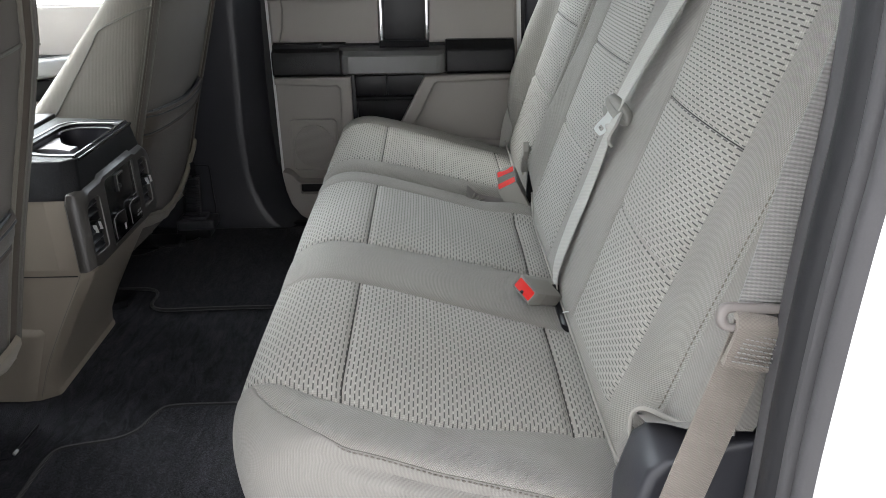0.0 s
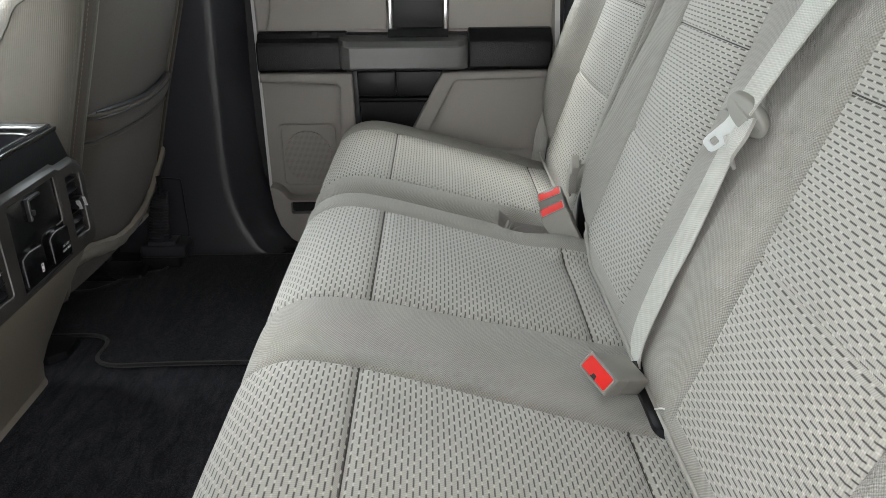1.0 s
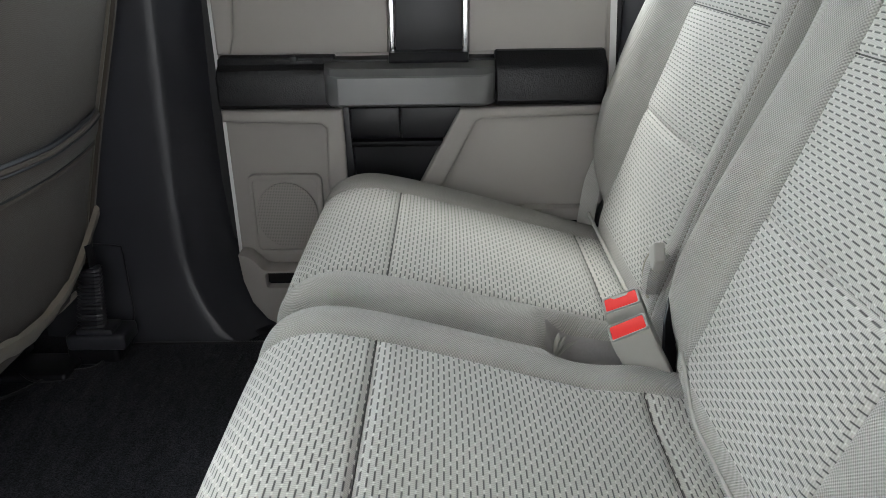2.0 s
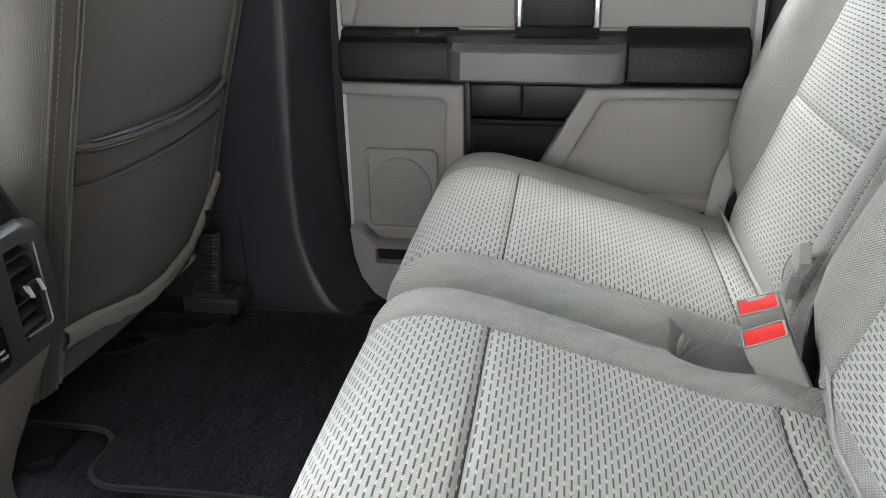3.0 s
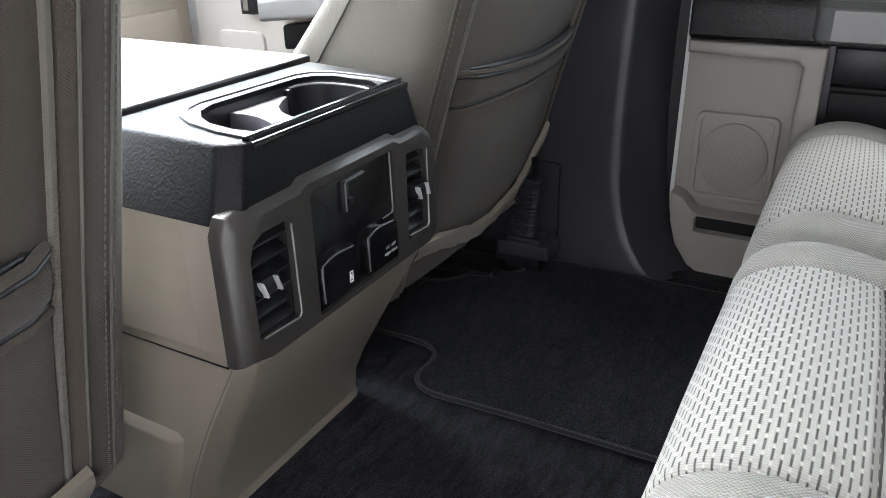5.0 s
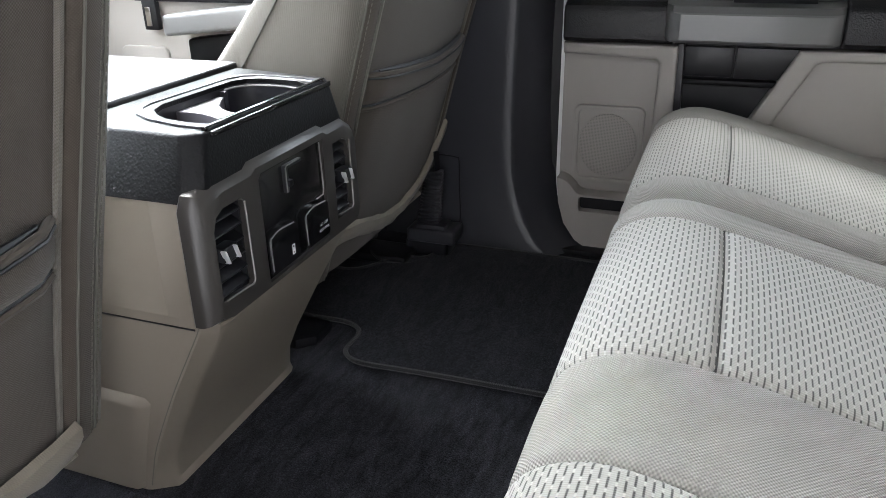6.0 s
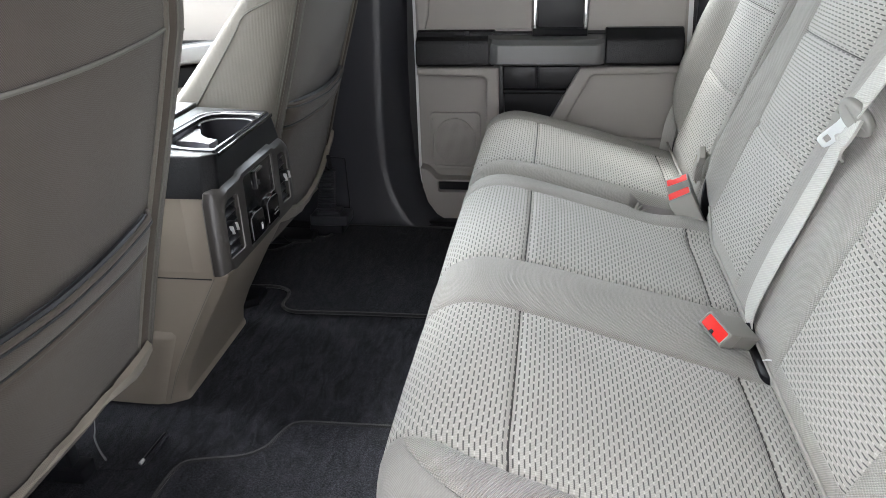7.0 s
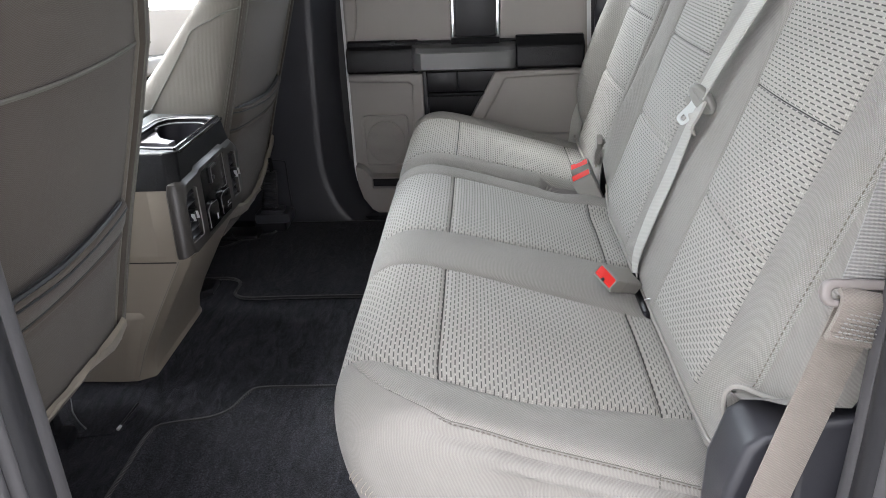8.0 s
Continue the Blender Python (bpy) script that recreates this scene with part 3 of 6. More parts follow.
# side of the body with the open rear door's aperture, driver's window and quarter panel
rear_gap = [(-0.49, -0.02), (0.18, -0.02), (0.24, 0.03), (0.278, 0.14), (0.291, 0.28), (0.294, 0.40), (0.293, 0.50), (0.294, 0.60), (0.296, 0.68), (0.299, 0.76), (0.297, 0.84), (0.290, 0.93), (0.278, 1.02), (0.25, 1.14), (0.18, 1.22), (-0.43, 1.25), (-0.51, 1.20), (-0.540, 1.10), (-0.542, 0.80), (-0.542, 0.40), (-0.540, 0.10), (-0.526, 0.02)]
front_gap = rounded(-1.55, -0.66, 0.68, 1.25, 0.06)
hull = [(-2.2, -0.42), (1.0, -0.42), (1.0, 0.80), (0.80, 1.22), (0.62, 1.36), (-0.95, 1.38), (-1.45, 1.16), (-1.95, 0.686), (-2.2, 0.72)]
structure("wall_near", prism(hull, "y", 0.19, 0.265, 0.006, holes=[rear_gap, front_gap]), M_WHITE, "white painted body side with open rear doorway", "body side")
far_rear = rounded(-0.46, 0.46, 0.70, 1.25, 0.06)
far_front = rounded(-1.55, -0.62, 0.68, 1.25, 0.06)
structure("wall_far", prism(hull, "y", 2.105, 2.17, 0.004, holes=[far_rear, far_front]), M_WHITE, "white painted far body side with windows", "body side")
back_gap = rounded(0.42, 1.90, 0.80, 1.24, 0.06)
structure("wall_rear", prism([(0.27, -0.05), (2.1, -0.05), (2.1, 1.36), (0.27, 1.36)], "x", 0.60, 0.66, 0.003, holes=[back_gap]), M_PILLAR, "dark trimmed cab back wall with window", "wall")
structure("ceiling", box(-0.95, 0.66, 0.20, 2.16, 1.33, 1.38, 0.01), M_HEADLINER, "light grey cloth headliner", "ceiling")
structure("wall_front", box(-2.16, -2.08, 0.27, 2.1, -0.05, 0.66, 0.01), M_PILLAR, "black footwell front wall", "wall")
for name, gap, y in (("window_2", far_front, 2.135), ("window_3", front_gap, 0.228)):
    ob = structure(name, prism(gap, "y", y - 0.003, y + 0.003, 0), M_GLASS, "clear side window glass", "window", smooth=False)
    ob.visible_shadow = False
structure("window_1", prism(far_rear, "y", 2.134, 2.136, 0), M_TINT, "lightly tinted rear door window", "window", smooth=False)
structure("window_4", prism(back_gap, "x", 0.628, 0.630, 0), M_PRIVACY, "dark tinted back window", "window", smooth=False)
shield = ([(-2.02, 0.30, 0.72), (-2.02, 2.08, 0.72), (-0.98, 2.02, 1.36), (-0.98, 0.36, 1.36), (-2.025, 0.30, 0.725), (-2.025, 2.08, 0.725), (-0.985, 2.02, 1.365), (-0.985, 0.36, 1.365)],
          [(0, 1, 2, 3), (7, 6, 5, 4), (0, 4, 5, 1), (1, 5, 6, 2), (2, 6, 7, 3), (3, 7, 4, 0)], None)
ob = structure("window_5", shield, M_GLASS, "clear raked windscreen glass", "window", smooth=False)
ob.visible_shadow = False

# rubber seals round the near doorway
gap3 = [Vector((x, 0, z)) for x, z in rear_gap]
mid = Vector((-0.1, 0, 0.6))


def seal_strip(profile):
    """Rubber moulding all round the doorway; profile gives depth across the body side and how far it stands into the opening."""
    rings = []
    for y, inset in profile:
        rings.append(smooth_line([(p.x + (mid.x - p.x) * inset / max((mid - p).length, 0.1), y, p.z + (mid.z - p.z) * inset / max((mid - p).length, 0.1)) for p in gap3], 5, closed=True))
    return loft(rings, caps=False)


seal = thing("door_seal", (-0.1, 0.25, -0.02), "black and grey rubber seal round the doorway", "seal", kind="structure")
part("flange_cover", seal_strip([(0.186, -0.003), (0.188, 0.003), (0.191, 0.0075), (0.196, 0.0095), (0.201, 0.0080), (0.204, 0.002), (0.206, -0.004)]), M_SEAL, seal, "dark grey flange cover")
part("groove", seal_strip([(0.2035, -0.002), (0.206, 0.0015), (0.2095, 0.0015), (0.212, -0.002)]), M_RUBBER, seal)
part("ridge", seal_strip([(0.2095, -0.002), (0.2115, 0.005), (0.215, 0.0095), (0.220, 0.0105), (0.2245, 0.008), (0.227, 0.002), (0.229, -0.003)]), M_SEAL, seal, "dark grey rubber ridge")
part("bulb", seal_strip([(0.2265, -0.001), (0.229, 0.0025), (0.234, 0.0085), (0.244, 0.0125), (0.254, 0.0115), (0.264, 0.006), (0.272, 0.001), (0.281, -0.010)]), M_RUBBER, seal, "matt black sealing bulb")
part("inner_lip", seal_strip([(0.277, -0.012), (0.282, -0.003), (0.290, 0.000), (0.299, -0.003), (0.307, -0.012), (0.312, -0.035)]), M_SEAL, seal)

# sill plates, far B pillar, rear quarter trims
structure("sill_far", joined(box(-0.60, 0.55, 1.955, 2.06, -0.03, 0.010, 0.006), box(-0.60, 0.55, 2.02, 2.09, -0.03, 0.006, 0.004)), M_BLACK_SMOOTH, "black plastic door sill plate", "sill")
structure("sill_near", box(-0.52, 0.24, 0.265, 0.345, -0.03, 0.022, 0.012), M_BLACK_SMOOTH, "black plastic door sill plate", "sill")


def pillar_rings():
    rows = [(-0.03, -0.455, 1.915, 0.075), (0.0, -0.48, 1.915, 0.075), (0.03, -0.512, 1.918, 0.072), (0.07, -0.54, 1.930, 0.062), (0.12, -0.562, 1.940, 0.057), (0.18, -0.576, 1.948, 0.054), (0.30, -0.582, 1.958, 0.052), (0.46, -0.580, 1.968, 0.05), (0.66, -0.573, 1.972, 0.05), (0.9, -0.56, 1.97, 0.055), (1.34, -0.55, 1.95, 0.055)]
    out = []
    for z, xe, yf, run in rows:
        ring = [(-0.90, 2.10), (-0.90, yf + 0.045), (-0.80, yf + 0.03), (-0.72, yf + 0.012), (-0.66, yf + 0.004), (xe - 0.03, yf), (xe - 0.010, yf + 0.0012), (xe - 0.004, yf + 0.004), (xe, yf + 0.011), (xe + run * 0.45, yf + 0.05), (xe + run, yf + 0.085), (xe + run + 0.006, 2.10)]
        out.append([(x, y, z) for x, y in ring])
    return out


pillar = structure("pillar_far", loft(pillar_rings()), M_PILLAR, "black moulded plastic centre pillar trim", "pillar", sharp=50)
part("panel_groove", tube(smooth_line([(-0.790, 1.970, 0.204), (-0.750, 1.963, 0.2045), (-0.7164, 1.957, 0.2035), (-0.7087, 1.956, 0.1950), (-0.7053, 1.948, 0.1253), (-0.7001, 1.936, 0.0646), (-0.7081, 1.925, 0.034)], 6), 0.0022, 6), M_BLACK_SMOOTH, pillar)
near_rows = [[(x, y, z) for x, y in ((-0.70, 0.262), (-0.572, 0.262), (-0.566, 0.280), (-0.584, 0.305), (-0.606, 0.335), (-0.70, 0.345))] for z in (-0.03, 0.3, 0.8, 1.33)]
structure("pillar_near", loft(near_rows), M_BLACK_SMOOTH, "black plastic centre pillar trim by the open door", "pillar")
structure("quarter_trim_far", loft([[(0.272, 2.10, z), (0.274, 2.062, z), (0.30 + (z - 0.3) * 0.1, 2.03, z), (0.62, 2.015, z), (0.62, 2.10, z)] for z in (-0.02, 0.3, 0.7, 1.0, 1.33)]), M_PILLAR, "black plastic rear quarter trim", "pillar")
structure("quarter_trim_near", loft([[(0.32 + (z - 0.3) * 0.2, 0.266, z), (0.325 + (z - 0.3) * 0.2, 0.30, z), (0.62, 0.31, z), (0.62, 0.266, z)] for z in (-0.02, 0.3, 0.7, 1.0, 1.33)]), M_PILLAR, "black plastic rear quarter trim by the open door", "pillar")

# dashboard and its lower panel at the front of the cab
dash = thing("dashboard", (-1.9, 1.15, 0.2), "plain beige dashboard with a glove box", "dashboard", kind="structure")
part("top_pad", prism([(-2.08, 0.50), (-1.80, 0.50), (-1.76, 0.55), (-1.80, 0.62), (-1.95, 0.66), (-2.08, 0.66)], "y", 0.29, 2.06, 0.01), M_BEIGE, dash, "beige padded top")
part("lower_panel", prism([(-2.08, 0.12), (-1.86, 0.14), (-1.77, 0.30), (-1.77, 0.498), (-2.08, 0.498)], "y", 0.29, 2.03, 0.012), M_BEIGE, dash)
part("glove_box_door", box(-1.772, -1.760, 1.45, 1.98, 0.26, 0.46, 0.004), M_BEIGE, dash)

# ---- far rear door ----
door = thing("door_1", (-0.12, 2.06, -0.02), "closed rear door with beige trim and black armrest band", "door", kind="structure")
shape = [(-0.492, 0.69), (-0.492, 0.17), (-0.487, 0.11), (-0.472, 0.06), (-0.445, 0.02), (-0.405, -0.005), (-0.35, -0.015), (0.27, -0.015), (0.256, 0.30), (0.250, 0.50), (0.243, 0.65), (0.242, 0.69)]
edge = [(-0.5015, 0.695), (-0.5015, 0.17), (-0.4965, 0.106), (-0.480, 0.052), (-0.450, 0.010), (-0.408, -0.016), (-0.35, -0.026), (0.285, -0.030), (0.270, 0.30), (0.264, 0.50), (0.257, 0.65), (0.255, 0.695)]
def softened(line, first, last):
    """The same outline with its corner between two points drawn as a curve."""
    curve = [(p.x, p.y) for p in smooth_line([(x, y, 0) for x, y in line[first:last]], 4)]
    return line[:first] + curve + line[last:]


part("painted_edge", prism(softened(edge, 1, 7), "y", 2.040, 2.10, 0.003), M_WHITE, door, "white painted door edge")
part("base_trim", prism(softened(shape, 1, 7), "y", 2.032, 2.056, 0.003), M_DOOR, door)
part("weatherstrip", prism([(-0.56, 0.695), (-0.56, -0.02), (-0.50, -0.075), (0.30, -0.075), (0.30, 0.695)], "y", 2.072, 2.099, 0), M_RUBBER, door, "black rubber weatherstrip")
# upper trim: two sculpted beige fields and a black middle with bright strips
part("upper_field", prism([(-0.485, 0.562), (-0.168, 0.562), (-0.166, 0.686), (-0.475, 0.686)], "y", 2.020, 2.034, 0.006), M_DOOR, door)
part("upper_shoulder", prism([(-0.485, 0.564), (-0.462, 0.564), (-0.452, 0.60), (-0.446, 0.66), (-0.448, 0.686), (-0.485, 0.686)], "y", 2.004, 2.022, 0.007, seg=3), M_DOOR, door)
part("upper_field", prism([(-0.018, 0.562), (0.238, 0.562), (0.234, 0.686), (-0.016, 0.686)], "y", 2.020, 2.034, 0.006), M_DOOR, door)
part("middle_plate", prism([(-0.153, 0.562), (-0.030, 0.562), (-0.028, 0.686), (-0.152, 0.686)], "y", 2.016, 2.034, 0.003), M_BLACK_SMOOTH, door, "smooth black upright plate")
for x in (-0.1595, -0.0235):
    part("bright_strip", prism([(x - 0.004, 0.562), (x + 0.004, 0.562), (x + 0.004, 0.686), (x - 0.004, 0.686)], "y", 2.010, 2.034, 0.0015), M_CHROME, door, "thin chrome strip")
part("window_ledge", box(-0.49, 0.245, 1.99, 2.06, 0.685, 0.705, 0.006), M_BLACK, door)
# black armrest band, silver pull
band = [(2.034, 0.463), (1.992, 0.466), (1.984, 0.474), (1.984, 0.524), (1.990, 0.537), (2.008, 0.545), (2.012, 0.556), (2.034, 0.560)]
part("armrest_band", prism(band, "x", -0.488, -0.268, 0.005, seg=3), M_BLACK_SOFT, door, "grained black armrest band")
band_r = [(2.034, 0.466), (1.982, 0.470), (1.974, 0.479), (1.974, 0.534), (1.982, 0.548), (2.002, 0.557), (2.008, 0.565), (2.034, 0.568)]
part("armrest_band", prism(band_r, "x", 0.030, 0.236, 0.007, seg=3), M_BLACK_SOFT, door, "grained black armrest band")
part("band_middle", prism([(2.034, 0.47), (2.006, 0.47), (2.006, 0.552), (2.034, 0.556)], "x", -0.275, 0.035, 0.003), M_BLACK_SMOOTH, door)
part("lock_knob", joined(box(-0.352, -0.338, 2.004, 2.016, 0.548, 0.560, 0.003), box(-0.38, -0.31, 2.008, 2.02, 0.546, 0.552, 0.002)), M_BLACK_SMOOTH, door)
pull = part("pull_handle", loft([[(x, 1.998, 0.478), (x, ya + 0.01, 0.474), (x, ya, 0.482), (x, ya, 0.531), (x, ya + 0.010, 0.543), (x, 2.006, 0.549)] for x, ya in ((-0.286, 1.985), (-0.272, 1.958), (-0.255, 1.948), (-0.13, 1.946), (0.0, 1.948), (0.018, 1.958), (0.034, 1.985))]), M_PULL, door, "dark grey pull with silver face", sharp=30)
part("silver_face", loft([[(x, ya, 0.4790), (x, ya - 0.003, 0.4820), (x, ya - 0.003, 0.5290), (x, ya, 0.5320)] for x, ya in ((-0.279, 1.9700), (-0.271, 1.9565), (-0.256, 1.9470), (-0.13, 1.9440), (0.001, 1.9470), (0.017, 1.9565), (0.026, 1.9700))]), M_SILVER, pull, "satin silver plastic face", sharp=30)
part("switch_ledge", prism([(2.034, 0.540), (1.994, 0.540), (1.990, 0.552), (2.000, 0.565), (2.034, 0.571)], "x", -0.166, -0.018, 0.004), M_BLACK_SMOOTH, door)
# black storage recess below the pull
part("recess_back", prism([(-0.266, 0.466), (0.06, 0.466), (0.0, 0.36), (-0.10, 0.15), (-0.266, 0.15)], "y", 2.026, 2.034, 0), M_BLACK_SMOOTH, door, "black storage recess")
part("recess_upper", box(-0.246, -0.150, 2.006, 2.028, 0.402, 0.462, 0.006), M_BLACK_SMOOTH, door)
part("recess_upper", prism([(-0.147, 0.402), (-0.046, 0.402), (-0.012, 0.462), (-0.147, 0.462)], "y", 2.004, 2.028, 0.004), M_BLACK_SMOOTH, door)
part("recess_lip", box(-0.245, -0.05, 2.000, 2.028, 0.386, 0.398, 0.004), M_BLACK, door)
part("recess_wall", prism([(-0.258, 0.466), (-0.246, 0.466), (-0.236, 0.15), (-0.258, 0.15)], "y", 2.000, 2.028, 0.003), M_BLACK_SMOOTH, door)
# speaker side
part("speaker_surround", prism([(-0.488, 0.462), (-0.257, 0.462), (-0.253, 0.10), (-0.292, 0.10), (-0.294, 0.33), (-0.291, 0.425), (-0.300, 0.434), (-0.488, 0.440)], "y", 1.992, 2.034, 0.009, seg=3), M_DOOR, door)
part("speaker_bezel", prism(rounded(-0.462, -0.312, 0.155, 0.327, 0.016), "y", 2.018, 2.034, 0.003, holes=[rounded(-0.452, -0.322, 0.165, 0.317, 0.010)]), M_DOOR, door)
part("speaker_plate", prism(rounded(-0.452, -0.322, 0.165, 0.317, 0.010), "y", 2.025, 2.034, 0), M_DOOR, door)
part("speaker_grille", prism([(-0.387 + 0.063 * math.cos(2 * math.pi * i / 40), 0.240 + 0.070 * math.sin(2 * math.pi * i / 40)) for i in range(40)], "y", 2.0195, 2.0265, 0.003), M_GRILLE, door, "finely perforated speaker grille")
low = [(-0.488, 0.168), (-0.476, 0.166), (-0.464, 0.160), (-0.454, 0.150), (-0.446, 0.140), (-0.438, 0.134), (-0.425, 0.132), (-0.20, 0.132), (-0.20, -0.012), (-0.35, -0.012), (-0.404, -0.002), (-0.442, 0.022), (-0.469, 0.061), (-0.483, 0.11)]
slot = rounded(-0.437, -0.22, 0.094, 0.127, 0.006)
part("map_pocket", prism(softened(low, 0, 7), "y", 1.985, 2.034, 0.010, holes=[slot], seg=3), M_DOOR, door)
part("pocket_inside", prism(rounded(-0.440, -0.215, 0.090, 0.131, 0.006), "y", 2.008, 2.012, 0), M_BLACK_SMOOTH, door, "dark slot of the map pocket")
# slanted field beside the seat
part("slanted_field", prism([(-0.08, 0.305), (-0.02, 0.445), (0.246, 0.452), (0.248, 0.26), (0.0, 0.26)], "y", 2.010, 2.034, 0.004), M_DOOR, door)
part("slanted_rib", prism([(-0.135, 0.27), (-0.034, 0.462), (0.245, 0.466), (0.246, 0.447), (0.006, 0.441), (-0.004, 0.436), (-0.09, 0.27)], "y", 1.990, 2.034, 0.008, seg=3), M_DOOR, door)
part("field_foot", box(0.09, 0.25, 1.985, 2.034, 0.235, 0.262, 0.006), M_DOOR, door)
part("field_slot", box(0.03, 0.20, 1.998, 2.034, 0.19, 0.234, 0.003), M_BLACK_SMOOTH, door)
part("outer_skin", prism(edge, "y", 2.1005, 2.104, 0), M_WHITE, door)

# ---- front passenger door ----
fdoor = thing("door_2", (-1.25, 2.06, -0.02), "closed front door with beige trim and silver armrest", "door", kind="structure")
part("base_trim", box(-1.76, -0.905, 2.036, 2.09, -0.02, 0.68, 0.006), M_DOOR, fdoor)
part("upper_field", box(-1.74, -0.915, 2.022, 2.038, 0.535, 0.675, 0.006), M_DOOR, fdoor)
part("upper_ledge", box(-1.60, -0.915, 2.012, 2.036, 0.522, 0.537, 0.005), M_BLACK_SMOOTH, fdoor)
band_bm = box(-1.435, -0.915, 1.99, 2.038, 0.368, 0.428, 0.010)
pull_bm = box(-1.472, -1.02, 1.95, 2.03, 0.440, 0.492, 0.012, 3)
for v in (*band_bm.verts, *pull_bm.verts):
    v.co.z += (v.co.x + 1.52) * 0.11
part("armrest_band", band_bm, M_BLACK, fdoor)
part("pull_handle", pull_bm, M_SILVER, fdoor, "satin silver pull")
part("switch_plate", box(-1.574, -1.532, 2.008, 2.026, 0.452, 0.53, 0.004), M_BLACK_SMOOTH, fdoor)
part("bright_switch", box(-1.562, -1.546, 2.003, 2.010, 0.462, 0.51, 0.002), M_CHROME, fdoor)
part("map_pocket", prism(rounded(-1.68, -1.53, 0.10, 0.408, 0.02), "y", 2.026, 2.038, 0.004, seg=3), M_DOOR, fdoor)

# ---- rear bench ----
CUSHION = [(0.27, 0.13), (0.264, 0.195), (0.235, 0.243), (0.17, 0.262), (0.0, 0.311), (-0.14, 0.350), (-0.215, 0.360), (-0.266, 0.340), (-0.287, 0.298), (-0.286, 0.24), (-0.270, 0.18), (-0.245, 0.135)]
BACK = [(0.55, 0.40), (0.56, 0.90), (0.52, 0.99), (0.455, 0.975), (0.405, 0.87), (0.367, 0.76), (0.334, 0.66), (0.278, 0.49), (0.236, 0.36), (0.215, 0.295), (0.213, 0.25), (0.235, 0.205)]


def ease(v):
    v = min(max(v, 0), 1)
    return v * v * (3 - 2 * v)


def notch(q, s):
    """Buckle pocket sunk into the edge of the wide cushion."""
    fx = min(max((q.x - 0.058) / 0.045, 0), 1) * min(max((0.235 - q.x) / 0.02, 0), 1)
    fy = min(max((q.y - 1.370) / 0.026, 0), 1) * min(max((1.495 - q.y) / 0.045, 0), 1)
    f = fx * fx * (3 - 2 * fx) * fy * fy * (3 - 2 * fy)
    if q.z > 0.2:
        lip = ease((q.x - 0.09) / 0.10) * ease((q.y - 1.27) / 0.08) * ease((1.405 - q.y) / 0.02)
        q = q + Vector((0, 0, 0.022 * lip - 0.065 * f))
    return q


def near_end(q, s):
    """Rounds the wide cushion's front corner by the open door, and sinks the buckle pocket."""
    f = min(max((0.54 - q.y) / 0.14, 0), 1) ** 2 * min(max((-0.02 - q.x) / 0.2, 0), 1)
    return notch(q + Vector((0.055 * f, 0, -0.006 * f)), s)


wide = thing("rear_bench", (0.05, 0.92, 0.0), "wide two-place grey cloth rear bench with slotted knit inserts", "car seat", "rear bench sections")
def side_seam(p):
    """Share of the strip beside the near insert that the side cloth takes: it climbs over the front corner."""
    if p.z < 0.24 and p.x > 0:
        return 0.03
    return 0.03 + 0.03 * ease((0.15 - p.x) / 0.3) + 0.94 * min(max((-0.15 - p.x) / 0.11, 0), 1) ** 2.2


def insert_bend(k, p):
    """The near insert's edge curves in towards the front corner."""
    return 0.044 * ease((-0.16 - p.x) / 0.12) - 0.034 * math.exp(-((p.x + 0.03) / 0.13) ** 2) if k == 1 else 0


wide_cushion = upholstery(wide, "cushion", CUSHION, [(0.396, 0.396), (0.545, 0.485), (0.815, 0.838), (1.045, 0.955), (1.325, 1.325), (1.412, 1.402)], (1, 3), [(0.17, 0.262), (-0.14, 0.350)], [(0.232, 0.245), (-0.287, 0.29)], 0.034, side_cap=True, edge=side_seam, shift=insert_bend, near_r=0.021,
           dent=near_end, dark=(0, 1), extra=[(lambda c, s: 0.07 < c.x < 0.225 and c.y > 1.3835 and c.z > 0.15 and s < 0.5, "pocket_lining")])
narrow = thing("rear_bench", (0.05, 1.68, 0.0), "narrow one-place grey cloth rear bench with slotted knit insert", "car seat", "rear bench sections")
upholstery(narrow, "cushion", CUSHION, [(1.425, 1.415), (1.535, 1.465), (1.855, 1.83), (1.955, 1.935)], (1,), [(0.17, 0.262), (-0.14, 0.350)], [(0.232, 0.245), (-0.287, 0.29)], 0.045, dent=notch, dark=(0, 1),
           extra=[(lambda c, s: 0.07 < c.x < 0.225 and c.y < 1.480 and c.z > 0.15 and s < 0.5, "pocket_lining")])
for seat, y0, y1 in ((wide, 0.47, 1.36), (narrow, 1.46, 1.90)):
    part("seat_pan", box(-0.22, 0.25, y0, y1, 0.10, 0.19, 0.02), M_BLACK_SMOOTH, seat)
    for y in (y0 + 0.06, y1 - 0.08):
        part("leg", joined(box(-0.17, -0.12, y, y + 0.03, 0.0, 0.11, 0.004), box(-0.12, 0.22, y, y + 0.03, 0.0, 0.03, 0.004)), M_BLACK_SMOOTH, seat)
BOLSTER_IN = [(0.20, -0.035), (0.25, -0.032), (0.28, -0.018), (0.31, -0.002), (0.35, 0.018), (0.40, 0.026), (0.50, 0.019), (0.66, 0.004), (0.95, 0.0)]
BOLSTER_FAR = [(0.20, -0.055), (0.26, -0.042), (0.30, -0.018), (0.35, 0.012), (0.40, 0.033), (0.48, 0.045), (0.60, 0.044), (0.75, 0.034), (0.95, 0.0)]


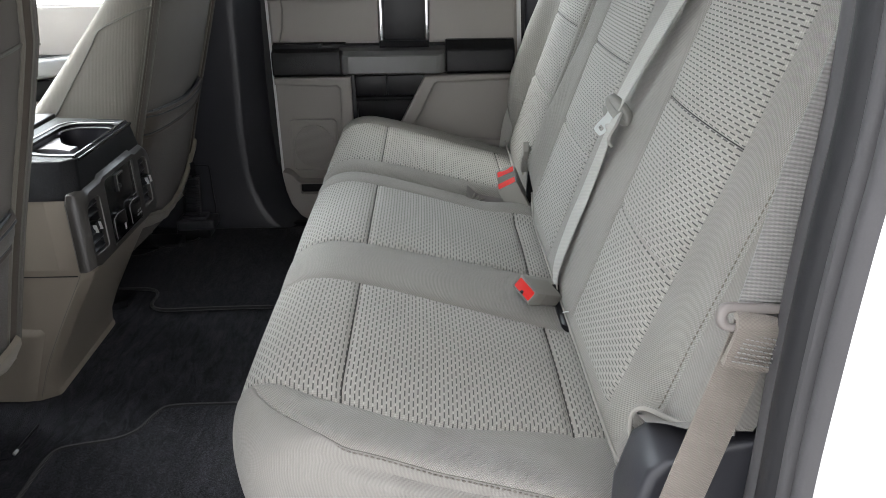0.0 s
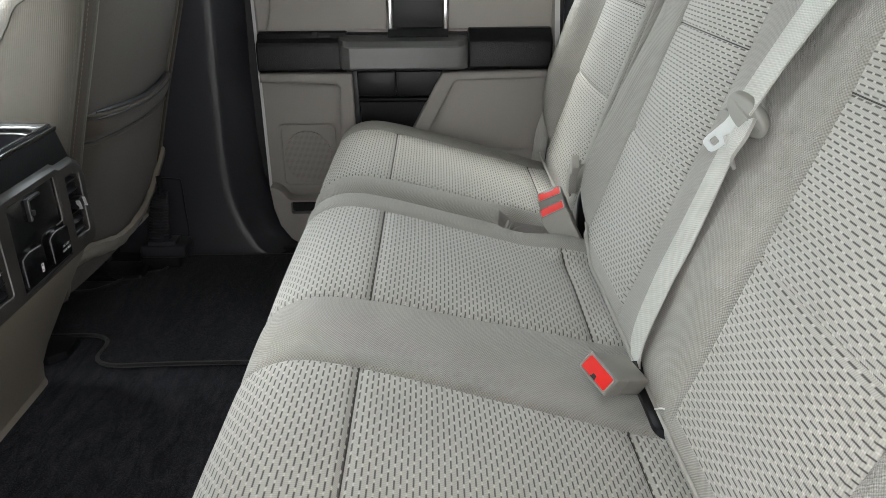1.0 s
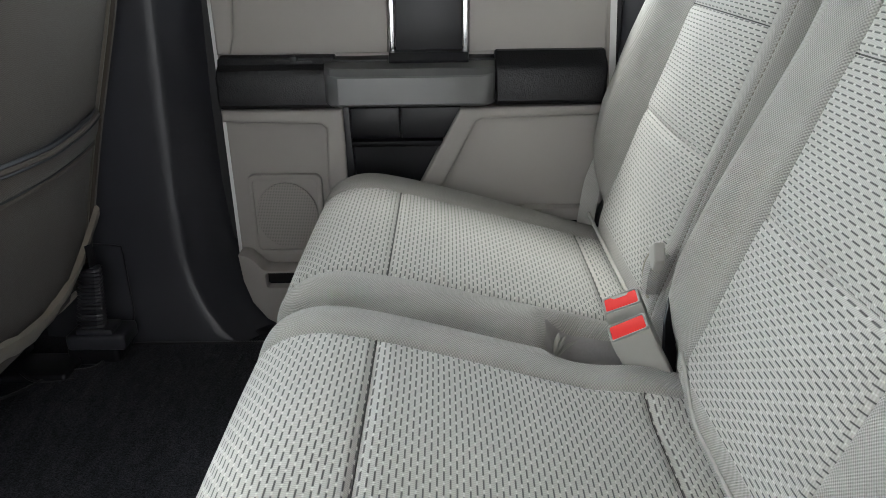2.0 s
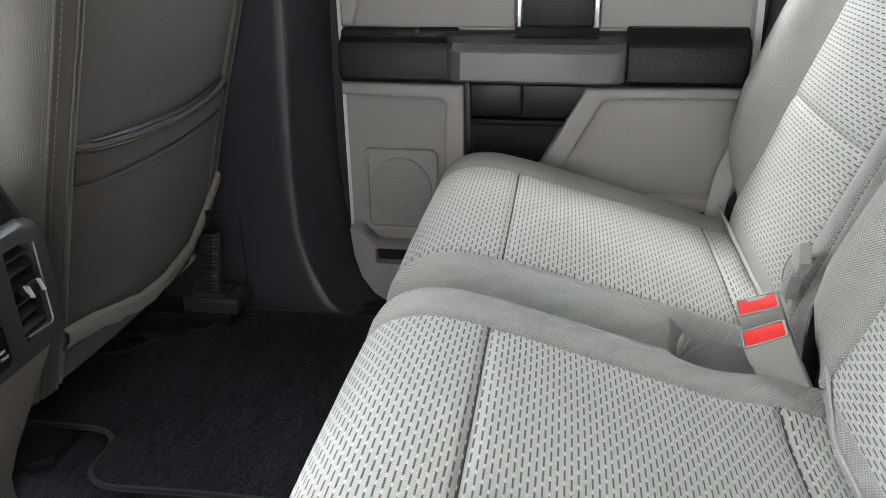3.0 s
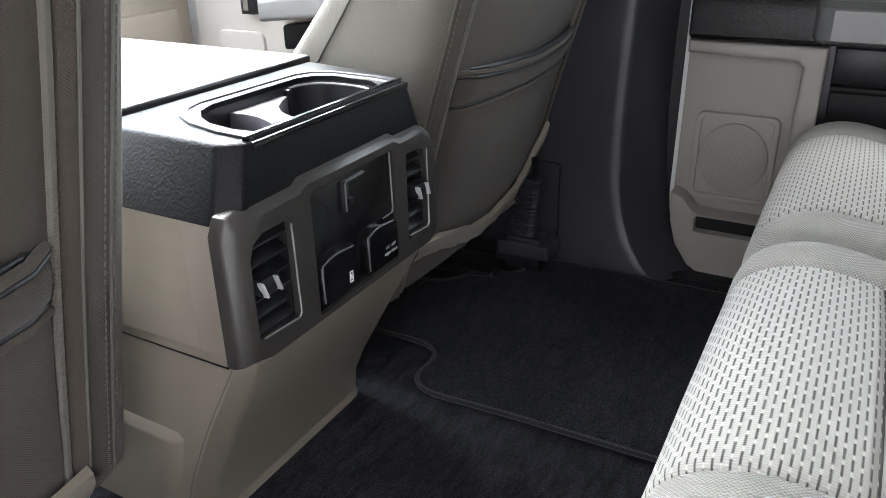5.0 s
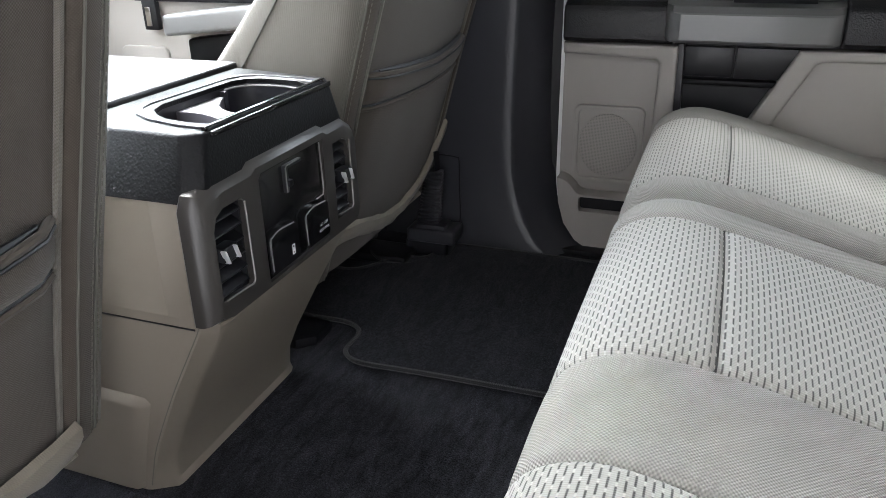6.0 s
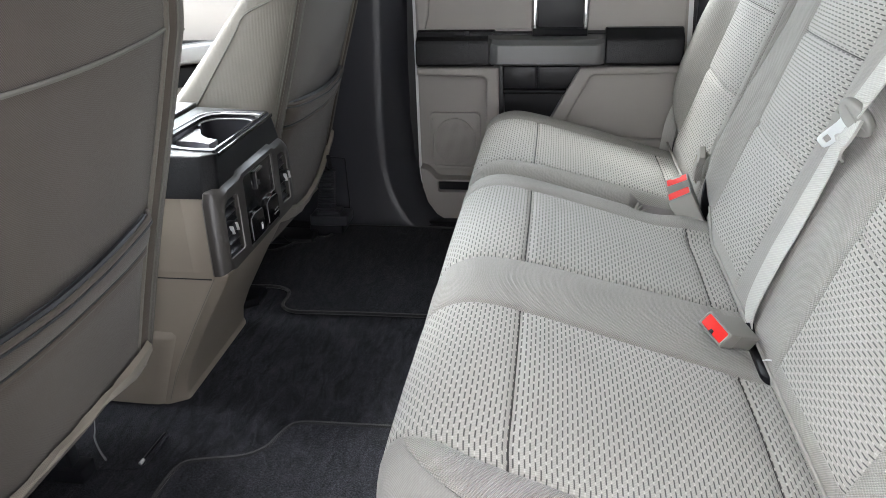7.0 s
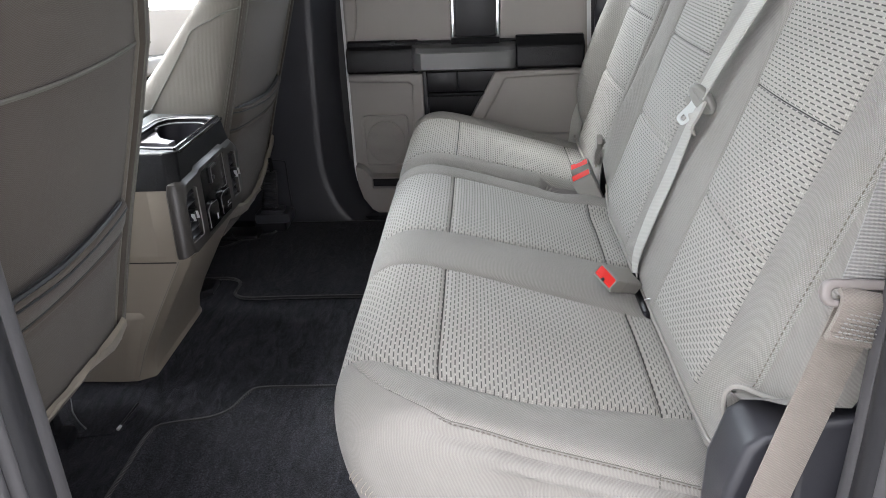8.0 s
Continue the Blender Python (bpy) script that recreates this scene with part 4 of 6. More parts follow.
def raised(q, s):
    """The backrest is cut away below at both ends, above the hinges."""
    f = min(max((0.446 - q.y) / 0.036, 0), 1)
    g = min(max((q.y - 1.275) / 0.07, 0), 1)
    g *= g * (3 - 2 * g)
    if q.x < 0.33:
        q = q + Vector((0, 0, f * max(0, 0.385 + 0.035 * ease((0.40 - q.y) / 0.07) - q.z) + g * max(0, 0.285 - q.z)))
    if q.x < 0.47:
        q = q - Vector((ease((q.y - 1.35) / 0.06) * interp(BOLSTER_IN, q.z)[0], 0, 0))
    return q


def far_bolster(q, s):
    """The narrow backrest's bolster by the far door swells forward and is cut back below."""
    return q - Vector((ease((q.y - 1.85) / 0.055) * interp(BOLSTER_FAR, q.z)[0], 0, 0)) if q.x < 0.47 else q


wide_back = upholstery(wide, "backrest", BACK, [(0.315, 0.325), (0.435, 0.560), (0.775, 0.810), (0.985, 1.075), (1.270, 1.350), (1.428, 1.462)], (1, 3), [(0.334, 0.66), (0.278, 0.49)], [(0.455, 0.975), (0.2155, 0.297)], 0.05,
           dent=raised, puff=0.010, rows=((0.049, 0.071, 0.6, 1.62),), dark=(0,), extra=[(lambda c, s: c.y < 0.374 + 0.04 * (1 - min(max((c.z - 0.25) / 0.7, 0), 1)), "side_panel")])
narrow_back = upholstery(narrow, "backrest", BACK, [(1.436, 1.472), (1.485, 1.545), (1.780, 1.870), (1.965, 1.995)], (1,), [(0.334, 0.66), (0.278, 0.49)], [(0.455, 0.975), (0.2155, 0.297)], 0.04, puff=0.010, rows=((0.018, 0.026, 0.6, 1.60),), dark=(0,), dent=far_bolster, extra=[(lambda c, s: c.y < 1.447 + 0.036 * (c.z - 0.25) and 0.3 < s, "side_panel")])
# stitched ends and pull tabs
part("lower_piping", tube(smooth_line([(0.214, 0.424, 0.315), (0.2095, 0.46, 0.276), (0.2095, 0.70, 0.270), (0.2095, 0.95, 0.270), (0.2095, 1.20, 0.270), (0.2095, 1.265, 0.271), (0.211, 1.305, 0.290), (0.213, 1.345, 0.315)], 8), 0.0024, 8), M_CLOTH, wide_back, "piped lower edge of the backrest")
part("lower_piping", tube(smooth_line([(0.208, 1.52, 0.272), (0.207, 1.70, 0.270), (0.208, 1.93, 0.272)], 8), 0.0030, 8), M_CLOTH, narrow_back, "piped lower edge of the backrest")
part("end_stitching", stitches([(0.136, 0.3945, 0.272), (0.139, 0.3945, 0.18)], 0.006, 0.0042, 0.0011), M_THREAD, wide_cushion)
for k in range(16):
    a = Vector((-0.243 + 0.0045 * k + 0.003 * noise.noise(Vector((k, 0.3, 1))), 0.402, 0.272 - 0.0065 * k))
    b = a + Vector((-0.006 + 0.004 * noise.noise(Vector((k, 2.1, 1))), -0.004, -0.006 + 0.004 * noise.noise(Vector((k, 5.7, 1)))))
    c = b + Vector((0.003 * noise.noise(Vector((k, 7.7, 2))), -0.001, -0.005))
    part("loose_thread", tube(smooth_line([a, b, c], 3), 0.0006, 4), M_SKIRT, wide_cushion)
part("corner_strap", tube(smooth_line([(0.284, 0.316, 0.424), (0.260, 0.335, 0.416), (0.2435, 0.370, 0.399), (0.2195, 0.403, 0.3935), (0.2085, 0.413, 0.381), (0.209, 0.418, 0.352), (0.216, 0.420, 0.324)], 6), 0.0030, 8), M_CLOTH, wide_back, "pale cloth strap round the lower corner")
leaf = [[(0.2075 + 0.002 * w, 1.4995 + 0.0085 * w, 0.318), (0.2060 + 0.001 * w, 1.500 + 0.0130 * w, 0.330), (0.2055 + 0.001 * w, 1.4985 + 0.0155 * w, 0.348), (0.2085 + 0.001 * w, 1.4960 + 0.0140 * w, 0.366), (0.2170, 1.4925 + 0.0110 * w, 0.380)] for w in (-1, -0.6, 0, 0.6, 1)]
leaf = [[(x - 0.004 * (1 - abs(w)), y, z) for x, y, z in row] for row, w in zip(leaf, (-1, -0.6, 0, 0.6, 1))]
front = [smooth_line(row, 4) for row in leaf]
rear = [[(p.x + 0.014, p.y, p.z) for p in row] for row in reversed(front)]
tab = part("pull_tab", loft(front + rear + [front[0]], closed=False), M_CLOTH, narrow_back, "folded cloth release tab", sharp=60)
part("fold", prism([(1.478, 0.399), (1.502, 0.384), (1.492, 0.366), (1.474, 0.360), (1.466, 0.378)], "x", 0.2060, 0.2200, 0.003, seg=3), M_CLOTH, tab, "turned-over fold of the tab")
part("piping", tube(smooth_line([(0.2155, 1.503, 0.381), (0.2095, 1.5105, 0.366), (0.2065, 1.5145, 0.348), (0.2070, 1.5135, 0.330), (0.2085, 1.5085, 0.318), (0.2105, 1.496, 0.311)], 5), 0.0021, 8), M_SKIRT, tab, "pale piped edge")

# floor hinge cover at the open end of the backrest
bracket = thing("hinge_bracket", (0.30, 0.37, 0.0), "black plastic hinge cover below the backrest end", "hinge cover")
part("cover", prism([(0.185, 0.02), (0.187, 0.31), (0.203, 0.370), (0.222, 0.385), (0.246, 0.388), (0.270, 0.390), (0.325, 0.392), (0.342, 0.380), (0.345, 0.02)], "y", 0.318, 0.400, 0.012, seg=3), M_PILLAR, bracket)
part("rear_block", prism([(0.265, 0.02), (0.255, 0.385), (0.268, 0.408), (0.365, 0.414), (0.385, 0.38), (0.39, 0.02)], "y", 0.314, 0.345, 0.010, seg=3), M_PILLAR, bracket)
part("foot", box(0.15, 0.33, 0.312, 0.41, 0.0, 0.03, 0.006), M_BLACK_SMOOTH, bracket)

far_bracket = thing("hinge_bracket", (0.27, 1.965, 0.0), "black plastic hinge cover at the far end of the backrest", "hinge cover")
part("cover", prism([(0.225, 0.02), (0.228, 0.25), (0.245, 0.285), (0.30, 0.31), (0.33, 0.30), (0.33, 0.02)], "y", 1.958, 1.988, 0.008, seg=3), M_BLACK_SMOOTH, far_bracket)

# ---- belts ----
belt = thing("centre_seat_belt", (0.25, 0.88, 0.28), "light grey centre seat belt hanging over the backrest", "seat belt")
part("webbing", ribbon([(0.462, 0.74, 1.0), (0.425, 0.78, 0.955), (0.372, 0.815, 0.86), (0.340, 0.855, 0.772), (0.312, 0.893, 0.69), (0.290, 0.920, 0.622)], [(0.0, 1, -0.01), (0.0, 1, -0.01), (0.01, 1, -0.02), (-0.02, 1, 0.0), (0.03, 1, 0.0), (0.05, 1, 0.0)], 0.050), M_WEB, belt)
part("lower_webbing", ribbon([(0.284, 0.918, 0.595), (0.272, 0.930, 0.540), (0.250, 0.942, 0.455), (0.228, 0.948, 0.385), (0.207, 0.950, 0.300), (0.215, 0.950, 0.24)], [(0.15, 0.95, 0.1), (0.05, 1, 0.05), (-0.05, 1, 0), (-0.05, 1, 0), (0, 1, 0), (0, 1, 0)], 0.047), M_WEB, belt)
tip = Vector((0.266, 0.962, 0.560))
heel = Vector((0.291, 0.906, 0.616))
ax = (tip - heel).normalized()
zd = Vector((-0.775, -0.589, -0.23))
zd = (zd - ax * zd.dot(ax)).normalized()
tm = Matrix.Translation(heel) @ Matrix((ax, zd.cross(ax), zd)).transposed().to_4x4()


def on_tongue(bm):
    bmesh.ops.transform(bm, matrix=tm, verts=bm.verts)
    return bm


oval = [(0.004 + 0.019 * math.cos(a) * (1.0 if math.cos(a) > 0 else 0.85), 0.030 * math.sin(a)) for a in (2 * math.pi * i / 28 for i in range(28))]
tongue = part("tongue_cover", on_tongue(prism(oval, "z", -0.007, 0.007, 0.0055, seg=4)), M_TONGUE, belt, "pale plastic tongue cover", sharp=70)
part("slot_lip", on_tongue(tube(smooth_line([(0.0025, -0.022, 0.0068), (0.0035, 0, 0.0078), (0.0025, 0.022, 0.0068)], 6), 0.0016, 6)), M_TONGUE, tongue)
part("tongue", on_tongue(prism([(0.018, -0.017), (0.026, -0.012), (0.036, -0.0105), (0.070, -0.0100), (0.077, -0.0085), (0.080, -0.005), (0.080, 0.005), (0.077, 0.0085), (0.070, 0.0100), (0.036, 0.0105), (0.026, 0.012), (0.018, 0.017)], "z", -0.0013, 0.0013, 0.0006, holes=[rounded(0.058, 0.071, -0.0045, 0.0045, 0.002)])), M_STEEL, tongue, "bright steel tongue with a slot")
part("keeper", ribbon([(0.288, 0.908, 0.606), (0.281, 0.903, 0.592), (0.275, 0.908, 0.576), (0.279, 0.918, 0.566)], [(0.15, 0.95, 0.1)] * 4, 0.040, 0.004), M_WEB, belt, "gathered end of the webbing")
part("stop_button", on_tongue(tube([(0.034, -0.016, -0.008), (0.034, -0.016, -0.003)], 0.0075, 12)), M_TONGUE, belt, "pale plastic stop button")

lap = thing("outer_seat_belt", (0.22, 0.30, 0.0), "tan seat belt with a sewn loop and guide ring", "seat belt")
part("webbing", ribbon([(0.281, 0.303, 0.560), (0.2745, 0.302, 0.530), (0.255, 0.301, 0.45), (0.235, 0.300, 0.365), (0.2235, 0.300, 0.312), (0.195, 0.300, 0.17), (0.18, 0.300, 0.05)], [(1, 0.1, -0.33)] * 7, 0.048), M_WEB_TAN, lap)
part("sewn_fold", ribbon([(0.2800, 0.2985, 0.5690), (0.2795, 0.2900, 0.5640), (0.2780, 0.2900, 0.5480), (0.2725, 0.2945, 0.5200)], [(1, 0.1, -0.2)] * 4, 0.050, 0.005), M_WEB_TAN, lap, "doubled and sewn webbing end")
part("stitch_bar", ribbon([(0.2740, 0.2905, 0.527), (0.2717, 0.2905, 0.518)], [(1, 0.1, -0.33)] * 2, 0.050, 0.004, 3), M_WEB_TAN, lap)
for k in range(7):
    a, b = Vector((0.2545 + 0.0019 * k, 0.2848 + 0.0002 * k, 0.5300 + 0.0046 * k)), Vector((0.2955 + 0.0016 * k, 0.2892 - 0.0002 * k, 0.5190 + 0.0046 * k))
    part("stitching", stitches([a, b], 0.0050, 0.0040, 0.0008), M_WEB_GREY, lap, "pale zigzag stitching")
ring_at = Matrix.Translation((0.2765, 0.299, 0.5675)) @ Matrix((Vector((1, 0, -0.06)).normalized(), Vector((0.06, 0.35, 0.93)).normalized(), Vector((0.03, -0.93, 0.35)).normalized())).transposed().to_4x4()
ring = prism(rounded(-0.037, 0.037, -0.0135, 0.0135, 0.012, 6), "z", -0.0055, 0.0055, 0.0035, holes=[rounded(-0.028, 0.030, -0.0058, 0.0042, 0.0042, 4)], seg=3)
bmesh.ops.transform(ring, matrix=ring_at, verts=ring.verts)
part("guide_ring", ring, M_RING, lap, "taupe plastic guide ring")
part("upper_webbing", ribbon([(0.2815, 0.306, 0.566), (0.290, 0.306, 0.62), (0.2965, 0.306, 0.668), (0.305, 0.306, 0.72), (0.318, 0.305, 0.78), (0.338, 0.300, 0.90), (0.36, 0.298, 1.05)], [(1, 0.12, -0.18)] * 7, 0.048), M_WEB_GREY, lap, "grey coarse ribbed webbing")


def buckle(top, foot, face, half, slope, label, slot=None):
    """Belt buckle: body with a sloping end that holds a red press button."""
    top, foot = Vector(top), Vector(foot)
    d = (top - foot).normalized()
    n = Vector(face)
    n = (n - d * n.dot(d)).normalized()
    a = n.cross(d)
    m = Matrix.Translation(foot) @ Matrix((a, n, d)).transposed().to_4x4()
    h = (top - foot).length
    t = thing("seat_belt_buckle", foot, label, "seat belt buckle", "belt buckles")

    def piece(name, outline, w, mat, bev, parent, text=""):
        bm = prism(outline, "x", -w, w, bev, seg=3)
        bmesh.ops.transform(bm, matrix=m, verts=bm.verts)
        return part(name, bm, mat, parent, text)

    # lower shell and cap meet in a fine joint
    k = 0.70 * h
    piece("body", [(-0.012, 0), (0.012, 0), (0.0126, k - 0.0006), (-0.0126, k - 0.0006)], half, M_BUCKLE, 0.0042, t)
    piece("cap", [(-0.0131, k - 0.004), (0.0131, k - 0.004), (0.0135, h - slope - 0.0005), (-0.0100, h + 0.0035), (-0.0135, h)], half + 0.0005, M_BUCKLE, 0.0022, t)
    e = Vector((-0.023, slope + 0.004)).normalized()
    o = Vector((abs(e.y), abs(e.x)))
    long = math.hypot(0.023, slope + 0.004)
    slant = m @ Matrix(((1, 0, 0, 0), (0, e.x, o.x, 0.013), (0, e.y, o.y, h - slope), (0, 0, 0, 1)))

    def on_slope(name, outline, low, high, mat, bev, parent, text="", holes=()):
        bm = prism(outline, "z", low, high, bev, holes=list(holes), seg=2)
        bmesh.ops.transform(bm, matrix=slant, verts=bm.verts)
        bmesh.ops.recalc_face_normals(bm, faces=bm.faces)
        return part(name, bm, mat, parent, text)

    w = half - 0.0016
    on_slope("button_surround", rounded(-w - 0.0012, w + 0.0012, 0.02 * long, 0.98 * long, 0.004), -0.002, 0.0026, M_BUCKLE, 0.0008, t, holes=[rounded(-w + 0.0012, w - 0.0012, 0.08 * long, 0.92 * long, 0.0028)])
    press = on_slope("button", rounded(-w + 0.0014, w - 0.0014, 0.09 * long, 0.91 * long, 0.0026), -0.002, 0.0016, M_RED, 0.0012, t, "red press button")
    if slot:
        wide_at, deep_at, mat = slot
        on_slope("slot", [(-wide_at * w, 0.905 * long), (wide_at * w, 0.905 * long), (0.64 * wide_at * w, deep_at * long), (-0.64 * wide_at * w, deep_at * long)], -0.002, 0.0021, mat, 0.0003, press)
    part("strap", box(-0.016, 0.016, -0.003, 0.003, -0.06, 0.002, 0.002, 1, m), M_BLACK_SMOOTH, t)
    return t


buckle((0.1586, 1.392, 0.3248), (0.196, 1.376, 0.254), (-0.35, -0.75, 0.45), 0.0248, 0.008, "grey seat belt buckle with red button in cushion pocket")
buckle((0.1598, 1.440, 0.3367), (0.194, 1.424, 0.262), (-0.35, -0.75, 0.45), 0.0240, 0.008, "grey seat belt buckle with red button between cushions", (0.56, 0.74, M_BUCKLE))
buckle((0.142, 0.878, 0.303), (0.196, 0.920, 0.2735), (0.51, -0.04, 0.86), 0.0250, 0.0, "grey seat belt buckle lying on the cushion, red button", (0.18, 0.66, M_BLACK_SMOOTH))
for ends, r in (((0.0785, 1.440, 0.258), (0.0835, 1.455, 0.266), (0.088, 1.470, 0.272)), 0.0030), (((0.0800, 1.441, 0.254), (0.091, 1.465, 0.259), (0.100, 1.478, 0.264)), 0.0028), (((0.0815, 1.443, 0.249), (0.098, 1.467, 0.252), (0.115, 1.476, 0.257)), 0.0022):
    part("pocket_fold", tube(smooth_line(ends, 8), [0.0006 + r * math.sin(math.pi * q / 16) for q in range(17)], 8), M_CLOTH, narrow, "gathered fold of cloth")
centre = thing("hinge_bracket", (0.29, 1.40, 0.0), "black plastic hinge cover in the gap between backrests", "hinge cover")
part("cover", prism([(0.236, 0.0), (0.236, 0.262), (0.250, 0.306), (0.320, 0.312), (0.335, 0.29), (0.335, 0.0)], "y", 1.318, 1.462, 0.008, seg=3), M_BLACK_SMOOTH, centre)
part("strut", tube(smooth_line([(0.233, 1.402, 0.225), (0.236, 1.398, 0.262), (0.247, 1.394, 0.300)], 5), 0.004, 8), M_PILLAR, centre)
well = thing("buckle_hollow_shade", (0.225, 0.85, 0.24), "dark block for the shaded hollow at the buckle's root, with a wire end", "trim")
# Black block put in for the shade of the hollow behind the buckle.
part("shell", prism(rounded(0.200, 0.250, 0.820, 0.945, 0.012), "z", 0.20, 0.262, 0.006, seg=2), M_BLACK_SMOOTH, well)
part("wire", tube(smooth_line([(0.204, 0.842, 0.276), (0.212, 0.832, 0.283), (0.222, 0.826, 0.276), (0.23, 0.82, 0.262)], 5), 0.0011, 6), M_STEEL, well, "bright wire end")
part_strap = thing("buckle_strap", (0.22, 0.85, 0.25), "black webbing strap at the buckle's root", "strap")
part("webbing", ribbon([(0.196, 0.918, 0.276), (0.212, 0.922, 0.272), (0.240, 0.925, 0.252)], [(0.45, 0.85, 0.1)] * 3, 0.040), M_BLACK_SMOOTH, part_strap)
side_belt = thing("far_seat_belt", (0.24, 1.975, 0.2), "grey seat belt at the far end of the bench", "seat belt")
part("webbing", ribbon([(0.206, 1.966, 0.19), (0.213, 1.967, 0.27), (0.224, 1.969, 0.335), (0.262, 1.976, 0.42), (0.335, 1.985, 0.58), (0.42, 1.995, 0.80)], [(1, 0.1, -0.3)] * 6, 0.034), M_WEB, side_belt)
part("guide", box(0.330, 0.358, 1.982, 2.000, 0.535, 0.562, 0.005, 3), M_TONGUE, side_belt)
gap_strap = thing("recliner_strap", (0.22, 1.46, 0.25), "black strap in the gap between the backrests", "strap")
part("webbing", ribbon([(0.222, 1.405, 0.235), (0.219, 1.411, 0.290), (0.222, 1.424, 0.325), (0.232, 1.440, 0.346)], [(0.7, 0.7, 0.05)] * 4, 0.030, 0.003), M_BLACK_SMOOTH, gap_strap)

# ---- front seats ----
def front_seat(label, rows, outer_first, hang):
    """Front seat from behind. rows: z, x of the rear face, y of its two piped edges; hang: top and length of the skirt, by the share across from the inner edge."""
    yc = (rows[3][2] + rows[3][3]) / 2
    seat = thing("front_seat", (rows[0][1] - 0.25, yc, 0.0), label, "car seat", "front seats")
    zs = sorted({r[0] for r in rows} | {rows[0][0] + i * 0.03 for i in range(int((rows[-1][0] - rows[0][0]) / 0.03))})
    table = [tuple(r) for r in rows]
    rings, panel = [], []
    for z in zs:
        x, ya, yb = interp(table, z)
        across = [Vector((x + 0.012 * math.sin(math.pi * i / 12) ** 0.6, ya + (yb - ya) * i / 12, z)) for i in range(13)]
        deep = min(0.26, max(0.075, 0.23 - (z - 0.515) * 0.575))
        inner = [(0.009, 0.018), (0.001, 0.050), (-0.028, 0.078), (-0.72 * deep, 0.086), (-deep, 0.060)]
        outer = [(0.010, 0.012), (-0.014, 0.025), (-0.4 * deep, 0.034), (-0.72 * deep, 0.036), (-deep, 0.03)]
        hi, lo = (inner, outer) if outer_first else (outer, inner)
        wrap = smooth_line([across[-1]] + [(x + dx, yb + dy, z) for dx, dy in hi] + [(x - deep + 0.015, yb - 0.06, z), (x - deep + 0.035, (ya + yb) / 2, z), (x - deep + 0.015, ya + 0.06, z)]
                           + [(x + dx, ya - dy, z) for dx, dy in reversed(lo)] + [across[0]], 4)
        panel.append(across)
        rings.append(wrap)
    # Rear panel, strips and pocket take the shade-darkened cloth, the bolster the lighter one.
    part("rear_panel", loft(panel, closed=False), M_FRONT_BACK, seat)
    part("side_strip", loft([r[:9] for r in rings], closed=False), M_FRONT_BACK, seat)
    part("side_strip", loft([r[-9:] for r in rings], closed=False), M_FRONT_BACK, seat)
    part("bolster", loft([r[8:-8] for r in rings], closed=False), M_FRONT, seat)
    top = panel[-1] + rings[-1][1:-1]
    part("top_cap", ([*top], [tuple(range(len(top)))], [(p.x, p.y) for p in top]), M_FRONT, seat)
    for side in (0, -1):
        part("piping", tube(smooth_line([(p[side].x + 0.002, p[side].y, p[side].z) for p in panel], 2), 0.0042, 6), M_PIPE, seat)
        s = 1 if side else -1
        for q in (7, 9):
            part("stitch_line", stitches([(r[q if side else -1 - q].x, r[q if side else -1 - q].y + s * 0.0002, r[q if side else -1 - q].z) for r in rings], 0.0085, 0.006, 0.0010), M_FRONT, seat)
        part("seam", tube([(r[4 if side else -5].x + 0.0012, r[4 if side else -5].y, r[4 if side else -5].z) for r in rings], 0.0014, 5), M_THREAD, seat)
        part("seam", tube([(r[8 if side else -9].x, r[8 if side else -9].y + s * 0.0006, r[8 if side else -9].z) for r in rings], 0.0018, 5), M_THREAD, seat)
        curve = [r[16 if side else -17] for r in rings if r[0].z < 0.69]
        for q, z in ((14, 0.712), (11, 0.728), (8, 0.734)):
            r = min(rings, key=lambda r: abs(r[0].z - z))
            p = r[q if side else -1 - q]
            curve.append(Vector((p.x, p.y, z)))
        part("front_seam", tube([(p.x, p.y + s * 0.001, p.z) for p in smooth_line(curve, 3)], 0.0022, 5), M_THREAD, seat)
    # cross seam under the head
    cross = []
    for i in range(13):
        x, ya, yb = interp(table, 0.742)
        cross.append((x + 0.013 * math.sin(math.pi * i / 12) ** 0.6, ya + (yb - ya) * i / 12, 0.742 - 0.010 * math.sin(math.pi * i / 12)))
    part("cross_seam", tube(cross, 0.003, 6), M_THREAD, seat)
    # map pocket with a thick hem
    grid = []
    hem_z = 0.474
    for j in (0, 1, 2, 3, 4, 5, 6, 7, 8, 8.3, 8.5, 8.8, 9.1, 9.4, 9.7, 10):
        z = 0.205 + (hem_z - 0.205) * j / 10
        x, ya, yb = interp(table, z)
        row = []
        for i in range(21):
            t = i / 20
            lift = 0.004 + 0.0045 * math.sin(math.pi * min(max((j - 8.3) / 1.7, 0), 1)) - 0.005 * math.exp(-((j - 8.3) / 0.12) ** 2) + 0.019 * (j / 10) ** 2 * max(0, math.sin(math.pi * t)) ** 0.22 + 0.002 * noise.noise(Vector((t * 5, j * 0.25, ya)))
            sag = -0.008 * math.sin(math.pi * t) * (j / 10) ** 3
            row.append(Vector((x + 0.012 * math.sin(math.pi * t) ** 0.6 + lift, ya + 0.006 + (yb - ya - 0.012) * t, z + sag + 0.014 * abs(t - 0.5) * (j / 10) ** 4)))
        grid.append(row)
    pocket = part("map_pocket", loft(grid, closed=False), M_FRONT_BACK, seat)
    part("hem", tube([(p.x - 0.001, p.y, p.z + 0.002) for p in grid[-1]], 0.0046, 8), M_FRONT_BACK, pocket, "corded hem")
